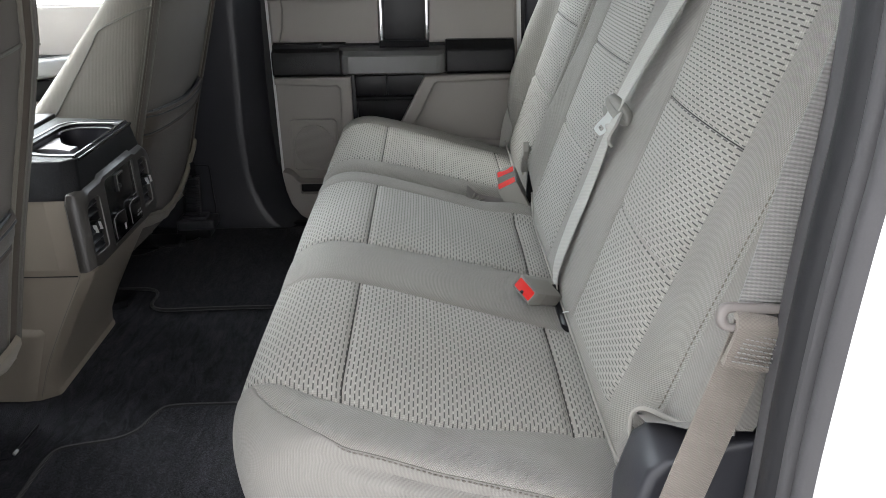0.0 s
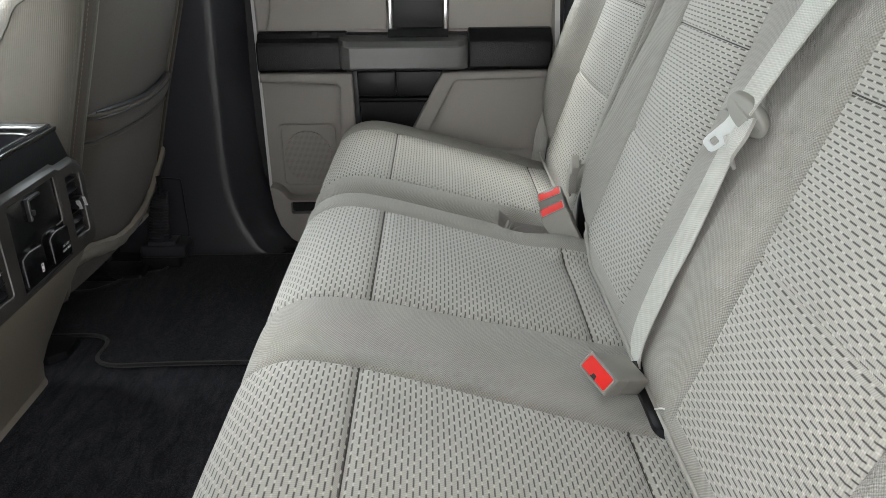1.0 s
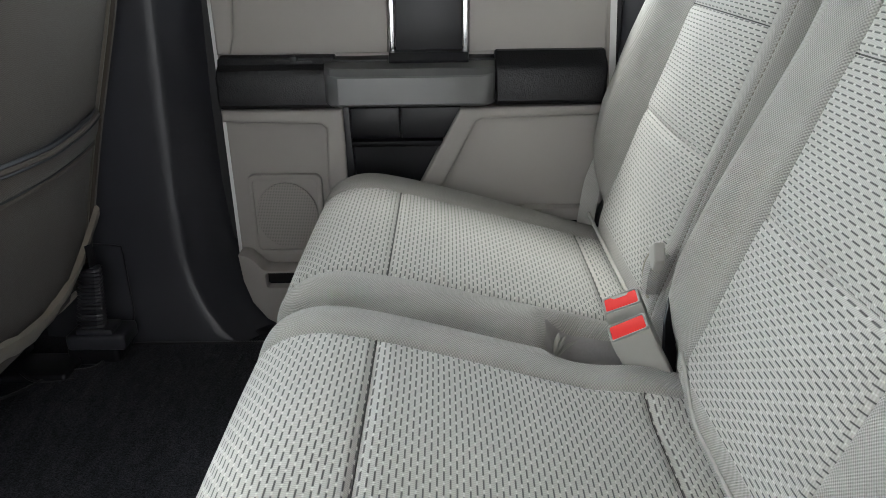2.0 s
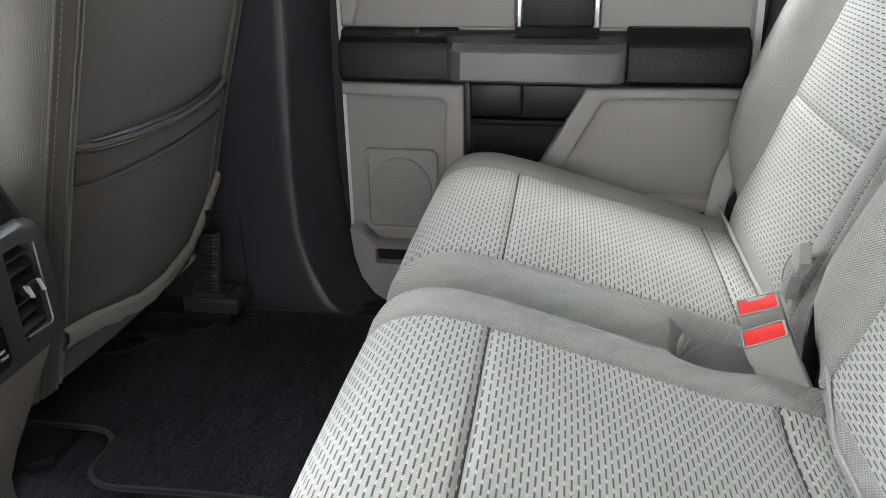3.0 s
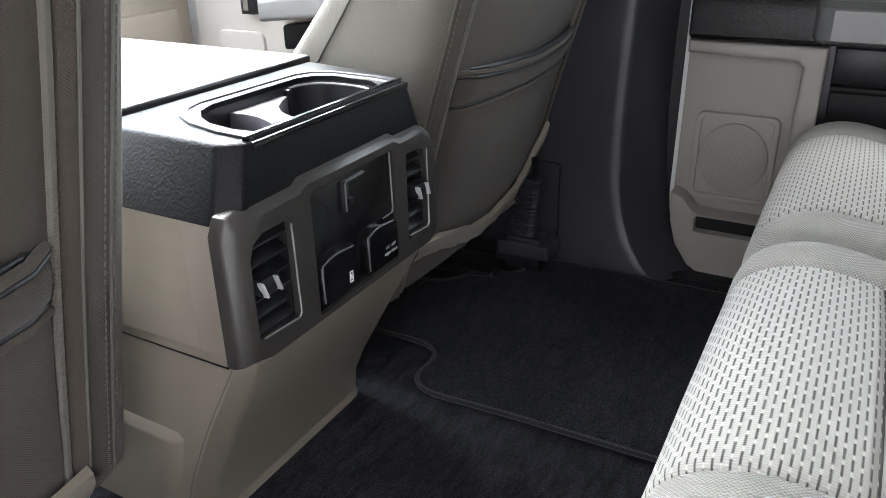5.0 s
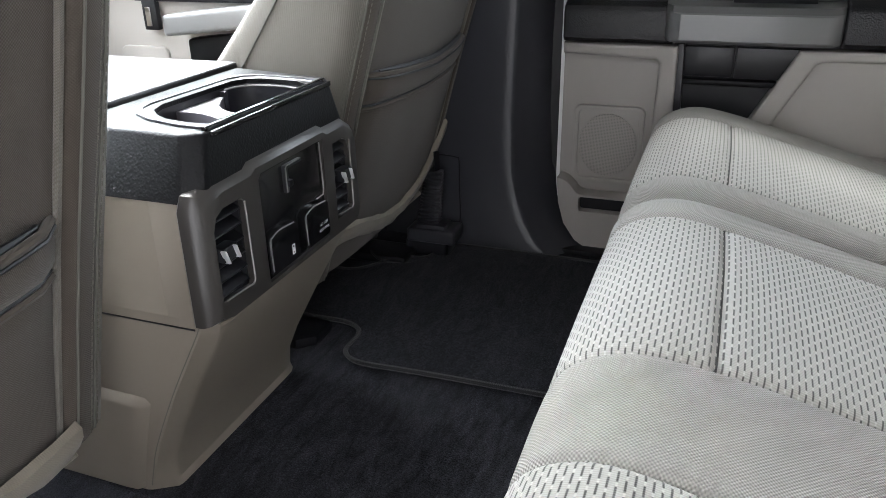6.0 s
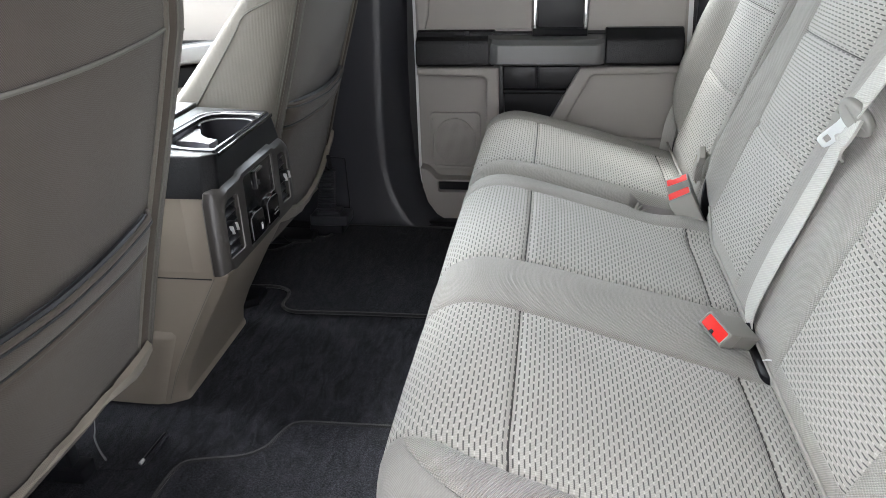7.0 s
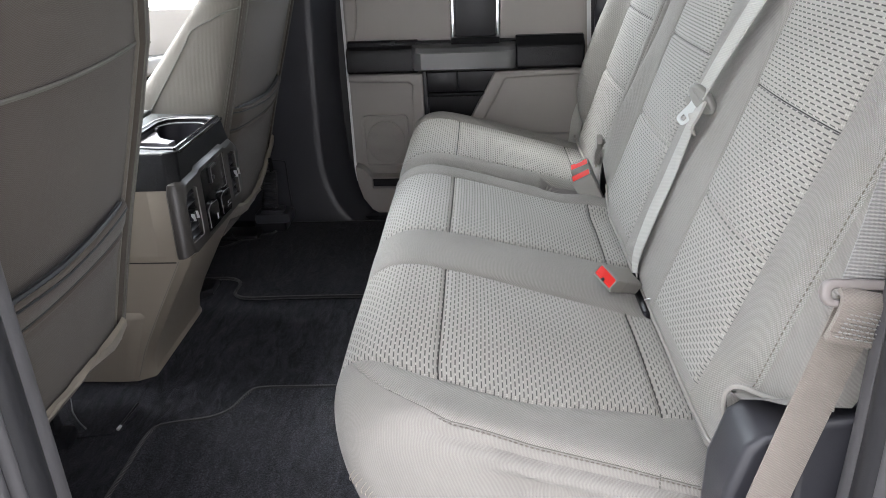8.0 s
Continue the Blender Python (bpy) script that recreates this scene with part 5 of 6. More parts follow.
    # Black cord added as the shade between hem and seat back.
    part("hem_gap_shade", tube([(p.x - 0.005, p.y, p.z + 0.0082) for p in grid[-1][1:-1]], [0.0046 * min(1, 0.35 + 0.25 * min(i, 18 - i)) for i in range(19)], 6), M_RUBBER, pocket, "dark cord standing for shade behind the hem")
    part("hem_groove", tube([(p.x + 0.0022, p.y, p.z - 0.0035) for p in grid[-1]], 0.0020, 6), M_RUBBER, pocket)
    part("hem_seam", tube([(p.x + 0.0026, p.y, p.z + 0.001) for p in grid[9]], 0.0028, 6), M_RUBBER, pocket)
    part("hem_cord", tube([(p.x + 0.0025, p.y, p.z - 0.0045) for p in grid[9]], 0.0042, 8), M_FRONT_BACK, pocket)
    # Black strip in place of the shade inside the open pocket.
    part("pocket_opening_shade", loft([[(p.x - 0.011, p.y, p.z + 0.005 + 0.0065 * math.sin(math.pi * min(1, (i + 2) / 23)) ** 0.7) for i, p in enumerate(grid[-1])], [(p.x - 0.007, p.y, p.z + 0.004) for p in grid[-1]]], closed=False), M_RUBBER, pocket)
    # loose cloth skirt under the back
    x, ya, yb = interp(table, 0.205)
    skirt = []
    for j, (dx, drop) in enumerate(((0.010, 0.0), (0.019, 0.006), (0.021, 0.018), (0.016, 0.034), (-0.012, 0.046), (-0.07, 0.05))):
        row = []
        for i in range(31):
            t = i / 30
            far = 1 - t if outer_first else t
            top, scale = hang(far)
            z = top - drop * scale + 0.0035 * noise.noise(Vector((i * 0.45, j * 0.7, 5)))
            x, ya, yb = interp(table, z)
            row.append(Vector((x + dx + 0.012 * math.sin(math.pi * t) ** 0.6 + 0.003 * noise.noise(Vector((i * 0.5, j, 2))), ya - 0.014 + (yb - ya + 0.028) * t, z)))
        skirt.append(row)
    part("skirt", loft(skirt, closed=False), M_FLAP, seat, "loose crumpled cloth skirt")
    x0 = rows[0][1] - 0.06
    x, ya, yb = interp(table, 0.3)
    part("cushion", box(x0 - 0.48, x0 + 0.02, ya - 0.01, yb + 0.01, 0.14, 0.31, 0.05, 4), M_CLOTH, seat)
    part("side_valance", box(x0 - 0.46, x0 - 0.06, ya + 0.0, yb - 0.0, 0.07, 0.15, 0.02, 2), M_BLACK_SMOOTH, seat)
    for y in (ya + 0.05, yb - 0.08):
        part("rail", joined(box(x0 - 0.50, x0 - 0.03, y, y + 0.04, 0.012, 0.04, 0.004), box(x0 - 0.45, x0 - 0.05, y + 0.008, y + 0.032, 0.038, 0.08, 0.004)), M_BLACK_SMOOTH, seat)
    return seat


LEAN_ROWS = [(0.12, -0.800), (0.206, -0.772), (0.35, -0.733), (0.445, -0.706), (0.62, -0.652), (0.74, -0.617), (0.90, -0.585), (1.00, -0.58), (1.05, -0.60)]
NARROW = [0.0, 0.0, 0.0, 0.0, 0.0, 0.0, 0.02, 0.05, 0.09]
DRIVER = [(z, x, 0.330 + n, 0.846 - n) for (z, x), n in zip(LEAN_ROWS, NARROW)]
PASSENGER = [(z, x, 1.466 + n, 1.930 - n) for (z, x), n in zip(LEAN_ROWS, NARROW)]
front_seat("brown-grey cloth driver's seat back with a map pocket", [(0.205, -0.772, 0.330, 0.846)] + DRIVER[2:], True, lambda far: (0.243, 0.40 + 0.75 * math.exp(-((far - 0.08) / 0.13) ** 2)))
front_seat("brown-grey cloth passenger seat back with a map pocket", PASSENGER, False, lambda far: (0.222 - 0.05 * math.sin(math.pi * min(far / 1.05, 1)) ** 2 + 0.075 * max(0, far - 0.78) / 0.22, 1))

# ---- centre console ----
def tapered(top, bottom, z0, z1, hole, bev=0.004):
    """A block whose top and bottom outlines (x, y) differ, open along a hole through its top plate."""
    bm = bmesh.new()
    up = [bm.verts.new((x, y, z1)) for x, y in top]
    low = [bm.verts.new((x, y, z0)) for x, y in bottom]
    n = len(up)
    edges = [bm.edges.new((up[i], up[(i + 1) % n])) for i in range(n)]
    for i in range(n):
        q = (i + 1) % n
        bm.faces.new((low[i], low[q], up[q], up[i]))
    bm.faces.new(low[::-1])
    crease = edges[:] + [e for e in (bm.edges.get((low[i], up[i])) for i in range(n)) if e]
    rim = [bm.verts.new((x, y, z1)) for x, y in hole]
    floor_loop = [bm.verts.new((x, y, z0 + 0.004)) for x, y in hole]
    m = len(rim)
    edges += [bm.edges.new((rim[i], rim[(i + 1) % m])) for i in range(m)]
    for i in range(m):
        q = (i + 1) % m
        bm.faces.new((rim[i], rim[q], floor_loop[q], floor_loop[i]))
    bmesh.ops.triangle_fill(bm, use_beauty=True, use_dissolve=False, edges=edges)
    bmesh.ops.bevel(bm, geom=crease, offset=bev, segments=3, profile=0.5, affect="EDGES", clamp_overlap=True)
    return bm


con = thing("centre_console", (-0.95, 1.15, 0.0), "beige and black centre console with rear vents and cup holders", "console")
# z, x of the rear face, y of its near edge, x of the side joint, y of the side, y of the far side
levels = [(0.0, -0.800, 1.032, -0.836, 1.012, 1.354), (0.012, -0.803, 1.030, -0.829, 1.010, 1.352), (0.05, -0.796, 1.025, -0.812, 1.002, 1.348), (0.10, -0.773, 1.020, -0.789, 0.993, 1.346), (0.20, -0.717, 1.010, -0.734, 0.980, 1.341),
          (0.285, -0.664, 0.997, -0.687, 0.980, 1.325), (0.300, -0.655, 0.993, -0.679, 0.979, 1.322), (0.312, -0.656, 0.990, -0.676, 0.977, 1.322), (0.313, -0.685, 0.990, -0.690, 0.977, 1.322), (0.449, -0.690, 0.995, -0.696, 0.9775, 1.318)]
rings = []
for z, x, yc, xj, ys, yf in levels:
    rings.append([(x, yc + 0.012, z), (x - 0.0008, yc + 0.005, z), (x - 0.003, yc, z), (xj + 0.004, ys + 0.002, z), (xj - 0.002, ys, z), (xj - 0.008, ys - 0.0005, z), (-1.50, ys, z), (-1.50, yf, z), (x - 0.035, yf, z), (x - 0.006, yf - 0.010, z), (x - 0.001, yf - 0.022, z), (x, yf - 0.045, z)])
body = part("lower_body", loft(rings), M_BEIGE, con, "beige moulded plastic body", sharp=22)
part("side_shell", box(-0.712, -0.6712, 0.9754, 0.9835, 0.3125, 0.4492, 0.0006), M_BEIGE, body)
part("side_joint", tube([(-0.682, 0.9785, 0.2985), (-0.75, 0.9788, 0.2985), (-1.3, 0.979, 0.302)], 0.0013, 6), M_BLACK_SMOOTH, body)
part("edge_joint", tube(smooth_line([(xj + 0.001, ys + 0.0006, z) for z, x, yc, xj, ys, yf in levels[1:7]], 5), 0.0007, 5), M_THREAD, body)
step = []
side_of = [(z, ys) for z, x, yc, xj, ys, yf in levels]
for j in range(13):
    z = (0.004 + 0.0165 * j) if j < 11 else (0.176, 0.188)[j - 11]
    row = []
    for i in range(13):
        x = -0.768 - 0.4 * (i / 12) ** 1.5 - 0.40 * max(0, 0.18 - z)
        swell = min(1, i / 1.5) * (0 if j == 12 else 1)
        row.append((x, interp(side_of, z)[0] + 0.002 - 0.011 * math.sin(0.5 * math.pi * min(1, swell)), z + 0.006 * (i / 12)))
    step.append(row)
part("side_step", loft(step, closed=False), M_BEIGE, body, sharp=50)

# vent and switch bezel: a rounded frame that stands out of the body
face_line = [(0.981, 0.318), (1.00, 0.312), (1.30, 0.310), (1.314, 0.314), (1.320, 0.326), (1.318, 0.425), (1.312, 0.438), (1.286, 0.4545), (1.240, 0.4545), (1.228, 0.4605), (1.072, 0.4605), (1.062, 0.4550), (1.010, 0.4545), (0.992, 0.450), (0.983, 0.438)]
back_line = [(0.9665, 0.3105), (1.00, 0.3085), (1.31, 0.3065), (1.324, 0.309), (1.331, 0.321), (1.331, 0.434), (1.324, 0.449), (1.294, 0.4665), (1.240, 0.467), (1.229, 0.472), (1.068, 0.472), (1.058, 0.467), (1.000, 0.4665), (0.976, 0.459), (0.9675, 0.443)]
v1 = [(0.986, 0.337), (1.043, 0.3305), (1.0465, 0.3345), (1.0445, 0.433), (1.039, 0.4375), (1.006, 0.4375), (0.993, 0.431), (0.987, 0.417)]
v2 = [(1.252, 0.331), (1.296, 0.332), (1.300, 0.337), (1.298, 0.412), (1.290, 0.434), (1.281, 0.4385), (1.252, 0.4385)]
mid_gap = [(1.076, 0.317), (1.226, 0.317), (1.226, 0.452), (1.082, 0.452), (1.076, 0.446)]
bm = bmesh.new()
loops = []
for depth, f in ((-0.694, 0.0), (-0.6745, 0.0), (-0.6730, 0.80), (-0.6695, 1.0), (-0.660, 0.98), (-0.652, 0.72), (-0.646, 0.30), (-0.6425, 0.0)):
    loops.append([bm.verts.new((depth, a[0] + (b[0] - a[0]) * f, a[1] + (b[1] - a[1]) * f)) for a, b in zip(face_line, back_line)])
n = len(face_line)
for a, b in zip(loops, loops[1:]):
    for i in range(n):
        bm.faces.new((a[i], a[(i + 1) % n], b[(i + 1) % n], b[i]))
edges = [bm.edges.get((loops[-1][i], loops[-1][(i + 1) % n])) for i in range(n)]
for hole in (v1, v2, mid_gap):
    cy, cz = sum(p[0] for p in hole) / len(hole), sum(p[1] for p in hole) / len(hole)
    ring = [bm.verts.new((-0.6425, y, z)) for y, z in hole]
    deep = [bm.verts.new((-0.692, cy + (y - cy) * 0.97, cz + (z - cz) * 0.98)) for y, z in hole]
    m = len(hole)
    edges += [bm.edges.new((ring[i], ring[(i + 1) % m])) for i in range(m)]
    for i in range(m):
        bm.faces.new((ring[i], ring[(i + 1) % m], deep[(i + 1) % m], deep[i]))
bmesh.ops.triangle_fill(bm, use_beauty=True, use_dissolve=False, edges=edges)
bezel = part("vent_bezel", bm, M_BEZEL, con, "satin graphite plastic bezel", sharp=38)
part("well", box(-0.700, -0.690, 0.9845, 1.318, 0.316, 0.448, 0.001), M_BLACK_SMOOTH, bezel)
for ya, yb, knob_y, knob_z in ((0.987, 1.0455, 0.999, 0.389), (1.253, 1.299, 1.275, 0.388)):
    vent = part("air_vent", joined(box(-0.690, -0.650, ya, ya + 0.003, 0.332, 0.436, 0.001), box(-0.690, -0.650, yb - 0.003, yb, 0.334, 0.436, 0.001), box(-0.690, -0.650, ya, yb, 0.331, 0.335, 0.001)), M_BLACK_SMOOTH, con, "black air vent with tilted slats")
    for i in range(6):
        z = 0.345 + i * 0.0172
        part("slat", box(-0.0135, 0.0135, ya + 0.003, yb - 0.003, -0.0016, 0.0016, 0.001, 1, Matrix.Translation((-0.6585, 0, z)) @ Matrix.Rotation(radians(30), 4, "Y")), M_BLACK_SMOOTH, vent)
    part("vane", joined(*[box(-0.688, -0.676, ya + 0.010 + i * 0.012, ya + 0.0118 + i * 0.012, 0.334, 0.436, 0) for i in range(4)]), M_BLACK_SMOOTH, vent)
    part("rim", tube([(-0.6422, yb - 0.0005, 0.432), (-0.6422, yb + 0.001, 0.337), (-0.6422, yb - 0.003, 0.3325), (-0.6422, ya + 0.004, 0.3360)], 0.0013, 6), M_RIM, vent, "satin grey edge line")
    k = part("tab", box(-0.652, -0.636, knob_y - 0.010, knob_y + 0.016, knob_z - 0.008, knob_z + 0.009, 0.003), M_BLACK_SMOOTH, vent)
    for dy in (-0.010, 0.009):
        clip_bm = box(-0.639, -0.632, knob_y + dy, knob_y + dy + 0.0034, knob_z - 0.009, knob_z + 0.008, 0.0015)
        for v in clip_bm.verts:
            v.co.y += (knob_z - v.co.z) * 0.35
        part("bright_clip", clip_bm, M_CLIP, k, "chrome clip")
panel = part("switch_panel", prism([(1.0775, 0.3185), (1.2245, 0.3185), (1.2245, 0.4505), (1.083, 0.4505), (1.0775, 0.445)], "x", -0.690, -0.6455, 0.0015), M_GLOSS, con, "black switch panel")
part("panel_edge", tube([(-0.6440, 1.2190, 0.450), (-0.6440, 1.2215, 0.385), (-0.6440, 1.219, 0.379), (-0.6440, 1.20, 0.3785)], 0.0010, 6), M_RIM, panel)
part("hook", joined(box(-0.646, -0.6405, 1.129, 1.136, 0.412, 0.444, 0.001), box(-0.646, -0.6405, 1.129, 1.168, 0.441, 0.4455, 0.001), box(-0.646, -0.637, 1.132, 1.140, 0.419, 0.427, 0.0012)), M_BLACK_SMOOTH, panel, "black folding bag hook")
part("hook_edge", tube([(-0.6400, 1.1292, 0.413), (-0.6400, 1.1292, 0.443), (-0.6400, 1.132, 0.4455), (-0.6400, 1.162, 0.4455)], 0.0009, 5), M_RIM, panel)


def flap(name, y0, y1, z0, z1, label):
    """Hinged socket cover with a rounded top and a bright line along its edge."""
    line = [(y0 + 0.004, z0), (y1 - 0.004, z0), (y1, z0 + 0.004), (y1 - 0.001, z1 - 0.008), (y1 - 0.006, z1 - 0.003), (y0 + 0.022, z1), (y0 + 0.006, z1 - 0.003), (y0, z1 - 0.009), (y0, z0 + 0.004)]
    ob = part(name, prism(line, "x", -0.6470, -0.6390, 0.002, seg=3), M_GLOSS, panel, label)
    part("flap_edge", tube(smooth_line([(-0.6387, y0 + 0.001, z0 + 0.006), (-0.6387, y0 + 0.0008, z1 - 0.010), (-0.6387, y0 + 0.006, z1 - 0.0042), (-0.6387, y0 + 0.022, z1 - 0.0012), (-0.6387, y1 - 0.010, z1 - 0.0036)], 4), 0.0009, 5), M_SILVER, ob)
    return ob


usb = flap("usb_cover", 1.0790, 1.1430, 0.324, 0.377, "gloss black flap")
mk = []
for w0, w1, h0, h1 in ((0, 0.0012, 0, 0.013), (0.0048, 0.006, 0, 0.013), (0.0012, 0.0048, 0, 0.0013), (0.0012, 0.0048, 0.0117, 0.013), (0.0022, 0.0038, 0.0035, 0.0090)):
    mk.append(box(-0.6388, -0.6384, 1.1240 + w0, 1.1240 + w1, 0.3335 + h0, 0.3335 + h1, 0))
part("mark", joined(*mk), M_MARK, usb, smooth=False)
out = flap("outlet_cover", 1.1615, 1.2235, 0.324, 0.376, "gloss black socket flap with white print")


def print_line(words, y, z, size, parent):
    """Small white lettering on the flap."""
    font = bpy.data.curves.new("print", "FONT")
    font.body, font.size, font.align_x = words, size * K, "CENTER"
    tmp = bpy.data.objects.new("print", font)
    scene.collection.objects.link(tmp)
    flat = bpy.data.meshes.new_from_object(tmp.evaluated_get(bpy.context.evaluated_depsgraph_get()))
    bpy.data.objects.remove(tmp)
    bpy.data.curves.remove(font)
    for v in flat.vertices:
        v.co = Vector((-0.6384 * K, y * K + v.co.x, z * K + v.co.y)) - BASES[parent]
    flat.materials.append(M_MARK)
    ob = new("lettering", flat)
    ob.parent = parent


print_line("AC 110V", 1.2055, 0.3425, 0.0054, out)
print_line("400W MAX", 1.2055, 0.3350, 0.0054, out)

# black cup holder box with a smooth tray
box_top = [(-0.6555, 1.014), (-0.6565, 1.279), (-0.671, 1.299), (-0.833, 1.330), (-0.833, 1.003), (-0.677, 0.999)]
box_low = [(-0.6495, 0.992), (-0.6500, 1.300), (-0.664, 1.322), (-0.833, 1.345), (-0.833, 0.9745), (-0.671, 0.9745)]
tray = [(-0.668, 1.046), (-0.668, 1.232), (-0.676, 1.252), (-0.694, 1.264), (-0.750, 1.268), (-0.770, 1.260), (-0.781, 1.240), (-0.783, 1.105), (-0.774, 1.080), (-0.755, 1.062), (-0.733, 1.050), (-0.70, 1.044)]
cups = part("cup_holder", tapered(box_top, box_low, 0.4495, 0.516, tray), M_BLACK, con, "grained black cup holder box", sharp=30)
part("tray_floor", prism([(-0.664, 1.04), (-0.664, 1.27), (-0.79, 1.272), (-0.79, 1.04)], "z", 0.451, 0.4555, 0), M_RUBBER, cups)
rim_out = [(-0.6585, 1.022), (-0.6585, 1.268), (-0.668, 1.2785), (-0.690, 1.2815), (-0.760, 1.2830), (-0.785, 1.2740), (-0.7950, 1.2520), (-0.8000, 1.094), (-0.7950, 1.074), (-0.775, 1.052), (-0.745, 1.036), (-0.70, 1.0245)]
rim_mid = [(a[0] + (b[0] - a[0]) * 0.42, a[1] + (b[1] - a[1]) * 0.42) for a, b in zip(rim_out, tray)]
part("tray_rim", prism(rim_out, "z", 0.5145, 0.5190, 0.0014, holes=[rim_mid]), M_TRAY, cups, "smooth moulded rim")
part("tray_liner", loft([[(x, y, 0.5170) for x, y in rim_mid], [(x * 0.6 + a * 0.4, y * 0.6 + b * 0.4, 0.5155) for (x, y), (a, b) in zip(rim_mid, tray)], [(x, y, 0.5105) for x, y in tray], [(x * 0.985 - 0.011, y * 0.97 + 0.0347, 0.456) for x, y in tray]], caps=False), M_TRAY, cups, "smooth black tray liner")
for x0, x1, z1 in ((-0.6545, -0.6505, 0.5165), (-0.6640, -0.6590, 0.5205)):
    part("tray_lip", box(x0, x1, 1.018, 1.276, z1 - 0.006, z1, 0.0014), M_GLOSS, cups)
divider = [(-0.784, 1.126), (-0.766, 1.130), (-0.746, 1.128), (-0.728, 1.121), (-0.713, 1.113), (-0.710, 1.144), (-0.722, 1.148), (-0.736, 1.156), (-0.752, 1.171), (-0.765, 1.193), (-0.774, 1.212), (-0.784, 1.213)]
part("divider", prism(divider, "z", 0.456, 0.502, 0.002), M_CUP, cups, "grey cup divider with hollow sides")
part("divider_web", prism([(-0.712, 1.117), (-0.671, 1.108), (-0.671, 1.152), (-0.712, 1.141)], "z", 0.456, 0.484, 0.003), M_TRAY, cups)
part("divider_post", box(-0.786, -0.774, 1.214, 1.222, 0.456, 0.508, 0.002), M_TRAY, cups)
part("well_rim", tube(smooth_line([(-0.672, 1.160, 0.508), (-0.672, 1.215, 0.508), (-0.678, 1.240, 0.508), (-0.694, 1.258, 0.508), (-0.725, 1.264, 0.508), (-0.758, 1.260, 0.508), (-0.776, 1.242, 0.508), (-0.780, 1.222, 0.508)], 6), 0.0016, 6), M_RIM, cups, "pale rim line of a cup well")
# armrest lid
lid = part("armrest_lid", box(-1.235, -0.8348, 1.008, 1.338, 0.47, 0.5225, 0.0045, 3), M_GLOSSVINYL, con, "black vinyl armrest lid")
part("front_body", box(-1.78, -1.24, 1.0, 1.33, 0.02, 0.44, 0.03, 3), M_BEIGE, con)

# ---- floor things ----
def mat_thing(label, outline, base):
    m = thing("floor_mat", base, label, "floor mat", "floor mats")
    line = [(p.x, p.y) for p in smooth_line([(x, y, 0) for x, y in outline], 4, closed=True)]
    part("carpet", prism(line, "z", 0.001, 0.009, 0), M_MAT, m, smooth=False)
    part("binding", tube([(x, y, 0.0085) for x, y in line], 0.0048, 6, closed=True), M_BIND, m, "black stitched binding")
    return m


def edge_points(points, step=0.06):
    """Corners with extra points along the long sides, so that the rounding stays local."""
    out = []
    for i, p in enumerate(points):
        q = points[(i + 1) % len(points)]
        d = math.dist(p, q)
        n = max(1, int(d / step))
        out += [(p[0] + (q[0] - p[0]) * k / n, p[1] + (q[1] - p[1]) * k / n) for k in range(n)]
    return out


far_mat = [(-0.10, 1.392), (-0.36, 1.388), (-0.55, 1.386), (-0.690, 1.381), (-0.722, 1.392), (-0.738, 1.415), (-0.738, 1.455), (-0.748, 1.485), (-0.785, 1.502), (-0.86, 1.502), (-0.93, 1.51), (-0.93, 1.70), (-0.86, 1.72), (-0.80, 1.80), (-0.74, 1.82), (-0.715, 1.90), (-0.60, 1.908), (-0.10, 1.908)]
near_mat = [(-0.10, 0.976), (-0.36, 0.976), (-0.535, 0.972), (-0.565, 0.962), (-0.580, 0.93), (-0.592, 0.895), (-0.625, 0.868), (-0.69, 0.852), (-0.722, 0.838), (-0.732, 0.80), (-0.732, 0.64), (-0.72, 0.42), (-0.60, 0.38), (-0.10, 0.38)]
mat_thing("black carpet floor mat before the passenger side seat", edge_points(far_mat), (-0.5, 1.65, 0.0))
mat_thing("black carpet floor mat before the driver side seat", edge_points(near_mat), (-0.5, 0.68, 0.0))

boot = thing("belt_anchor_boot", (-0.735, 1.86, 0.04), "black ribbed rubber boot at the seat belt anchor", "belt anchor")
ribs = []
for i in range(34):
    f = i / 33
    w = (0.028 - 0.007 * f) * (1.0 if i % 2 else 0.86)
    c = Vector((-0.750 + 0.012 * f, 1.862 + 0.014 * f, 0.076 + 0.120 * f))
    ribs.append([(c.x + w * u, c.y + w * 0.55 * v, c.z) for u, v in ((1, 0.6), (0.6, 1), (-0.6, 1), (-1, 0.6), (-1, -0.6), (-0.6, -1), (0.6, -1), (1, -0.6))])
part("bellows", loft(ribs), M_BOOT, boot, sharp=20)
# The paler M_PILLAR colour stands for light caught on the foot's ledge.
part("base", joined(box(-0.795, -0.682, 1.835, 1.905, 0.036, 0.068, 0.008, 3), box(-0.775, -0.705, 1.842, 1.89, 0.066, 0.078, 0.004, 2)), M_PILLAR, boot, "black plastic foot, paler for light on its ledge")
part("tie", ribbon([(-0.732, 1.876, 0.193), (-0.733, 1.878, 0.215), (-0.736, 1.882, 0.238)], [(0.3, 1, 0)] * 3, 0.018), M_BLACK_SMOOTH, boot)
rail = thing("seat_rail_cover", (-0.80, 1.79, 0.0), "black plastic cover over the seat rail end", "rail cover", "rail covers")
part("cover", joined(box(-0.95, -0.775, 1.775, 1.86, 0.0, 0.020, 0.008, 3), box(-0.80, -0.70, 1.84, 1.91, 0.0, 0.042, 0.010, 3)), M_BLACK_SMOOTH, rail)
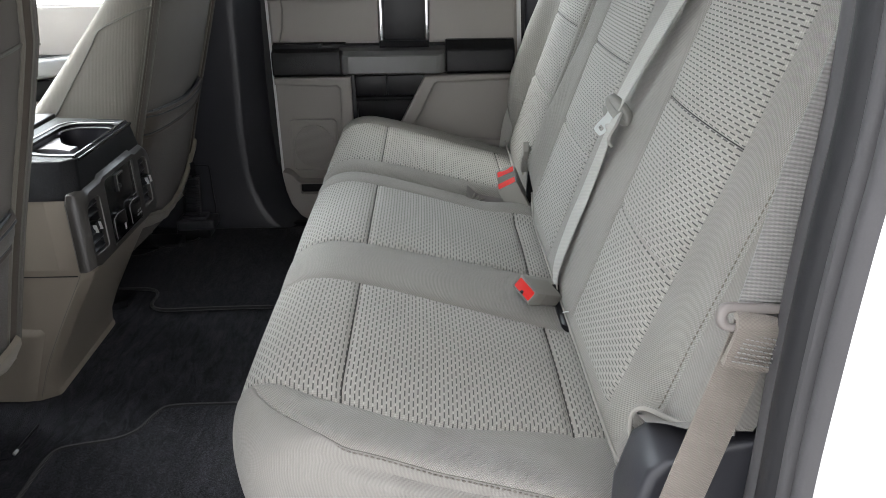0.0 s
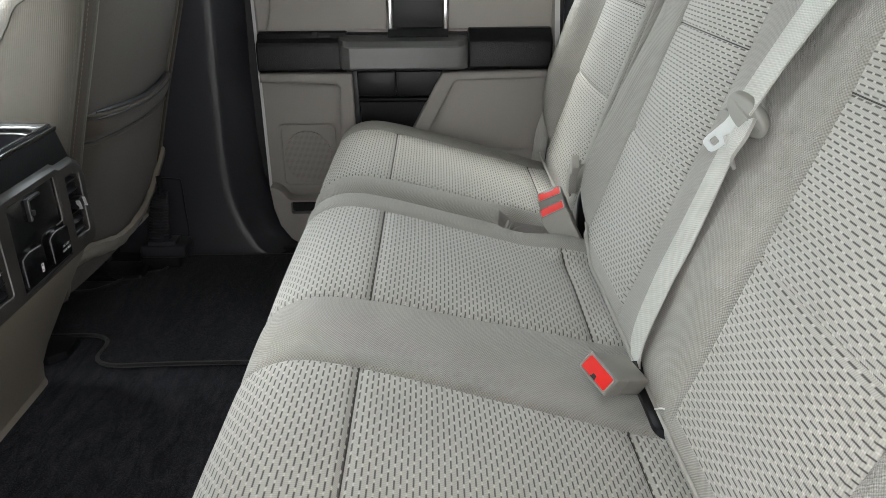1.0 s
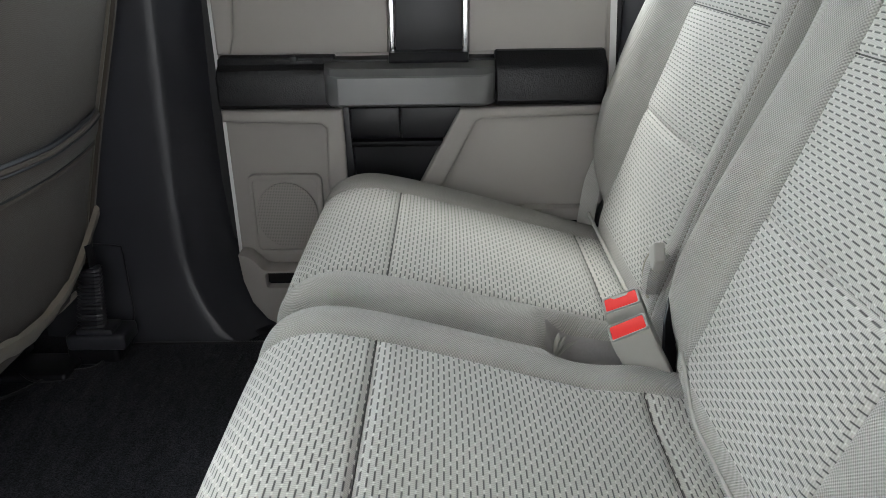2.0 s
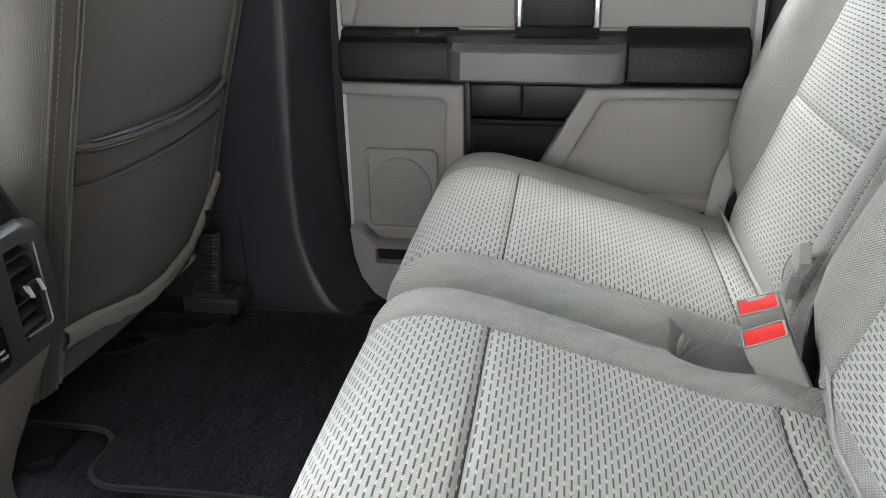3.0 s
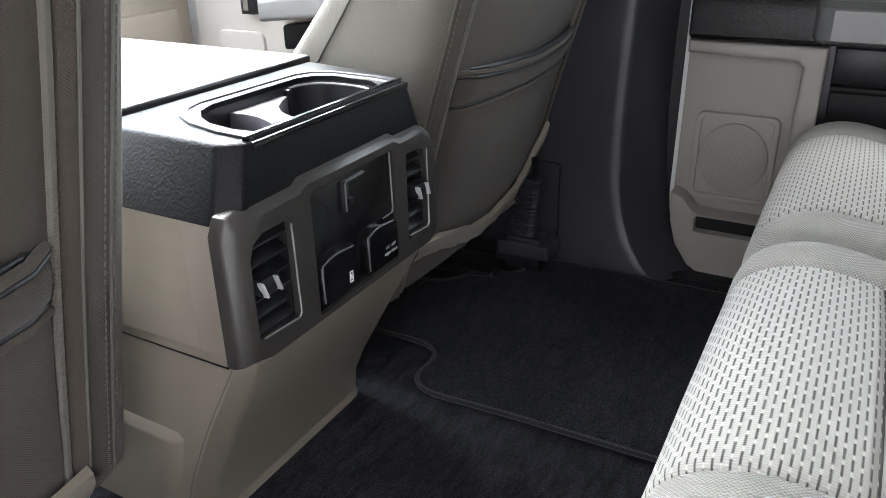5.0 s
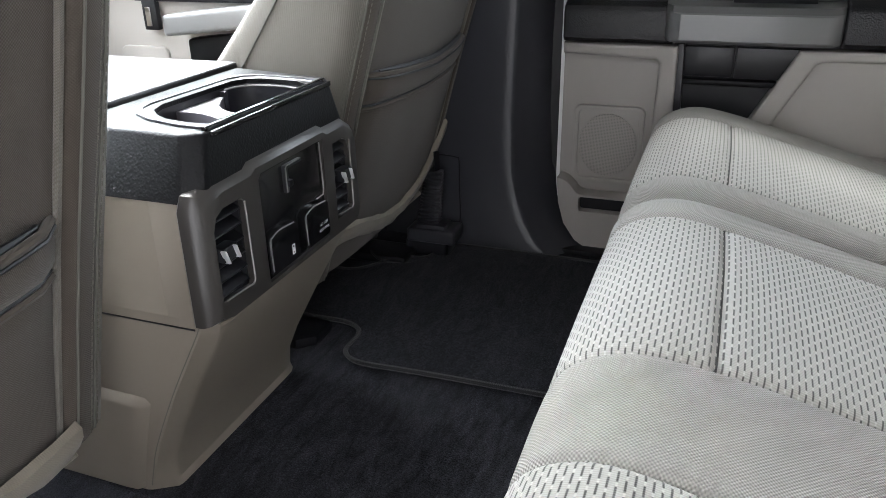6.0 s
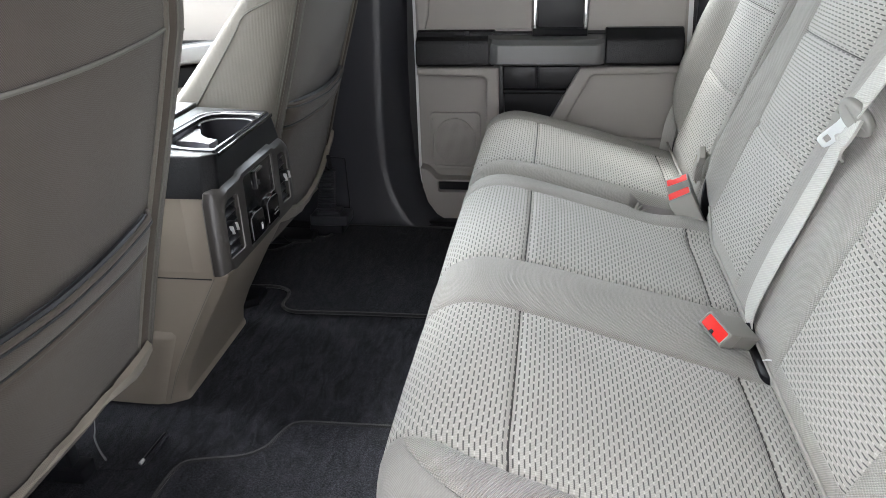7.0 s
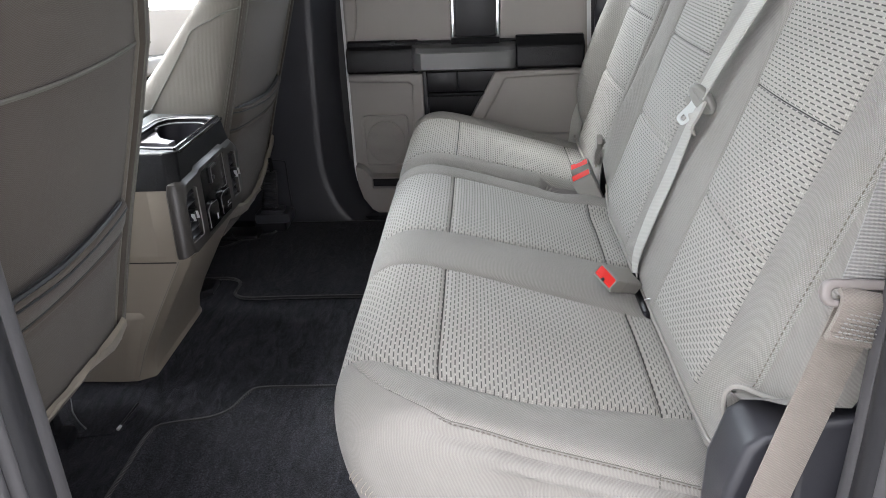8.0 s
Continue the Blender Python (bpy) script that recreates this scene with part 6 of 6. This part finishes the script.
part("bright_edge", tube(smooth_line([(-0.855, 1.772, 0.030), (-0.835, 1.768, 0.015), (-0.80, 1.772, 0.008), (-0.765, 1.782, 0.008)], 5), 0.0025, 6), M_BLACK_SMOOTH, rail)
valance = thing("seat_valance", (-0.85, 1.93, 0.05), "pale plastic strip along the seat base", "trim strip")
part("strip", ribbon([(-0.8559, 1.885, 0.076), (-0.819, 1.885, 0.100), (-0.7787, 1.885, 0.137)], [(-0.5, 0.2, 1)] * 3, 0.010, 0.003), M_SKIRT, valance)
valance = thing("seat_valance", (-0.79, 0.86, 0.15), "pale plastic strip along the seat base", "trim strip")
part("strip", ribbon([(-0.821, 0.860, 0.152), (-0.794, 0.860, 0.174), (-0.764, 0.860, 0.200)], [(-0.5, 0.2, 1)] * 3, 0.009, 0.003), M_SKIRT, valance)
inner_rail = thing("seat_rail_cover", (-0.83, 1.44, 0.0), "flat black plastic rail end cover on the carpet", "rail cover", "rail covers")
part("cover", prism([(-0.90, 1.40), (-0.828, 1.395), (-0.80, 1.42), (-0.80, 1.478), (-0.90, 1.485)], "z", 0.001, 0.020, 0.004), M_BLACK_SMOOTH, inner_rail)
bolt = thing("seat_rail_cover", (-0.86, 0.83, 0.0), "black rail end with worn bright edges", "rail cover", "rail covers")
part("cover", prism([(-0.95, 0.80), (-0.86, 0.815), (-0.80, 0.826), (-0.788, 0.845), (-0.786, 0.912), (-0.86, 0.925), (-0.95, 0.94)], "z", 0.001, 0.005, 0.001), M_CARPET, bolt)
part("bright_edge", tube(smooth_line([(-0.945, 0.936, 0.016), (-0.928, 0.908, 0.011), (-0.911, 0.880, 0.014), (-0.886, 0.854, 0.009), (-0.8605, 0.8305, 0.012)], 5), [0.0010 + 0.0010 * (i / 20) for i in range(21)], 6), M_SILVER, bolt, "worn bright metal edge")
part("rod", tube([(-0.789, 0.910, 0.014), (-0.7935, 0.838, 0.013)], 0.0026, 8), M_BLACK_SMOOTH, bolt)
part("bright_end", tube([(-0.7935, 0.838, 0.013), (-0.7955, 0.828, 0.011)], 0.0032, 8), M_STEEL, bolt)
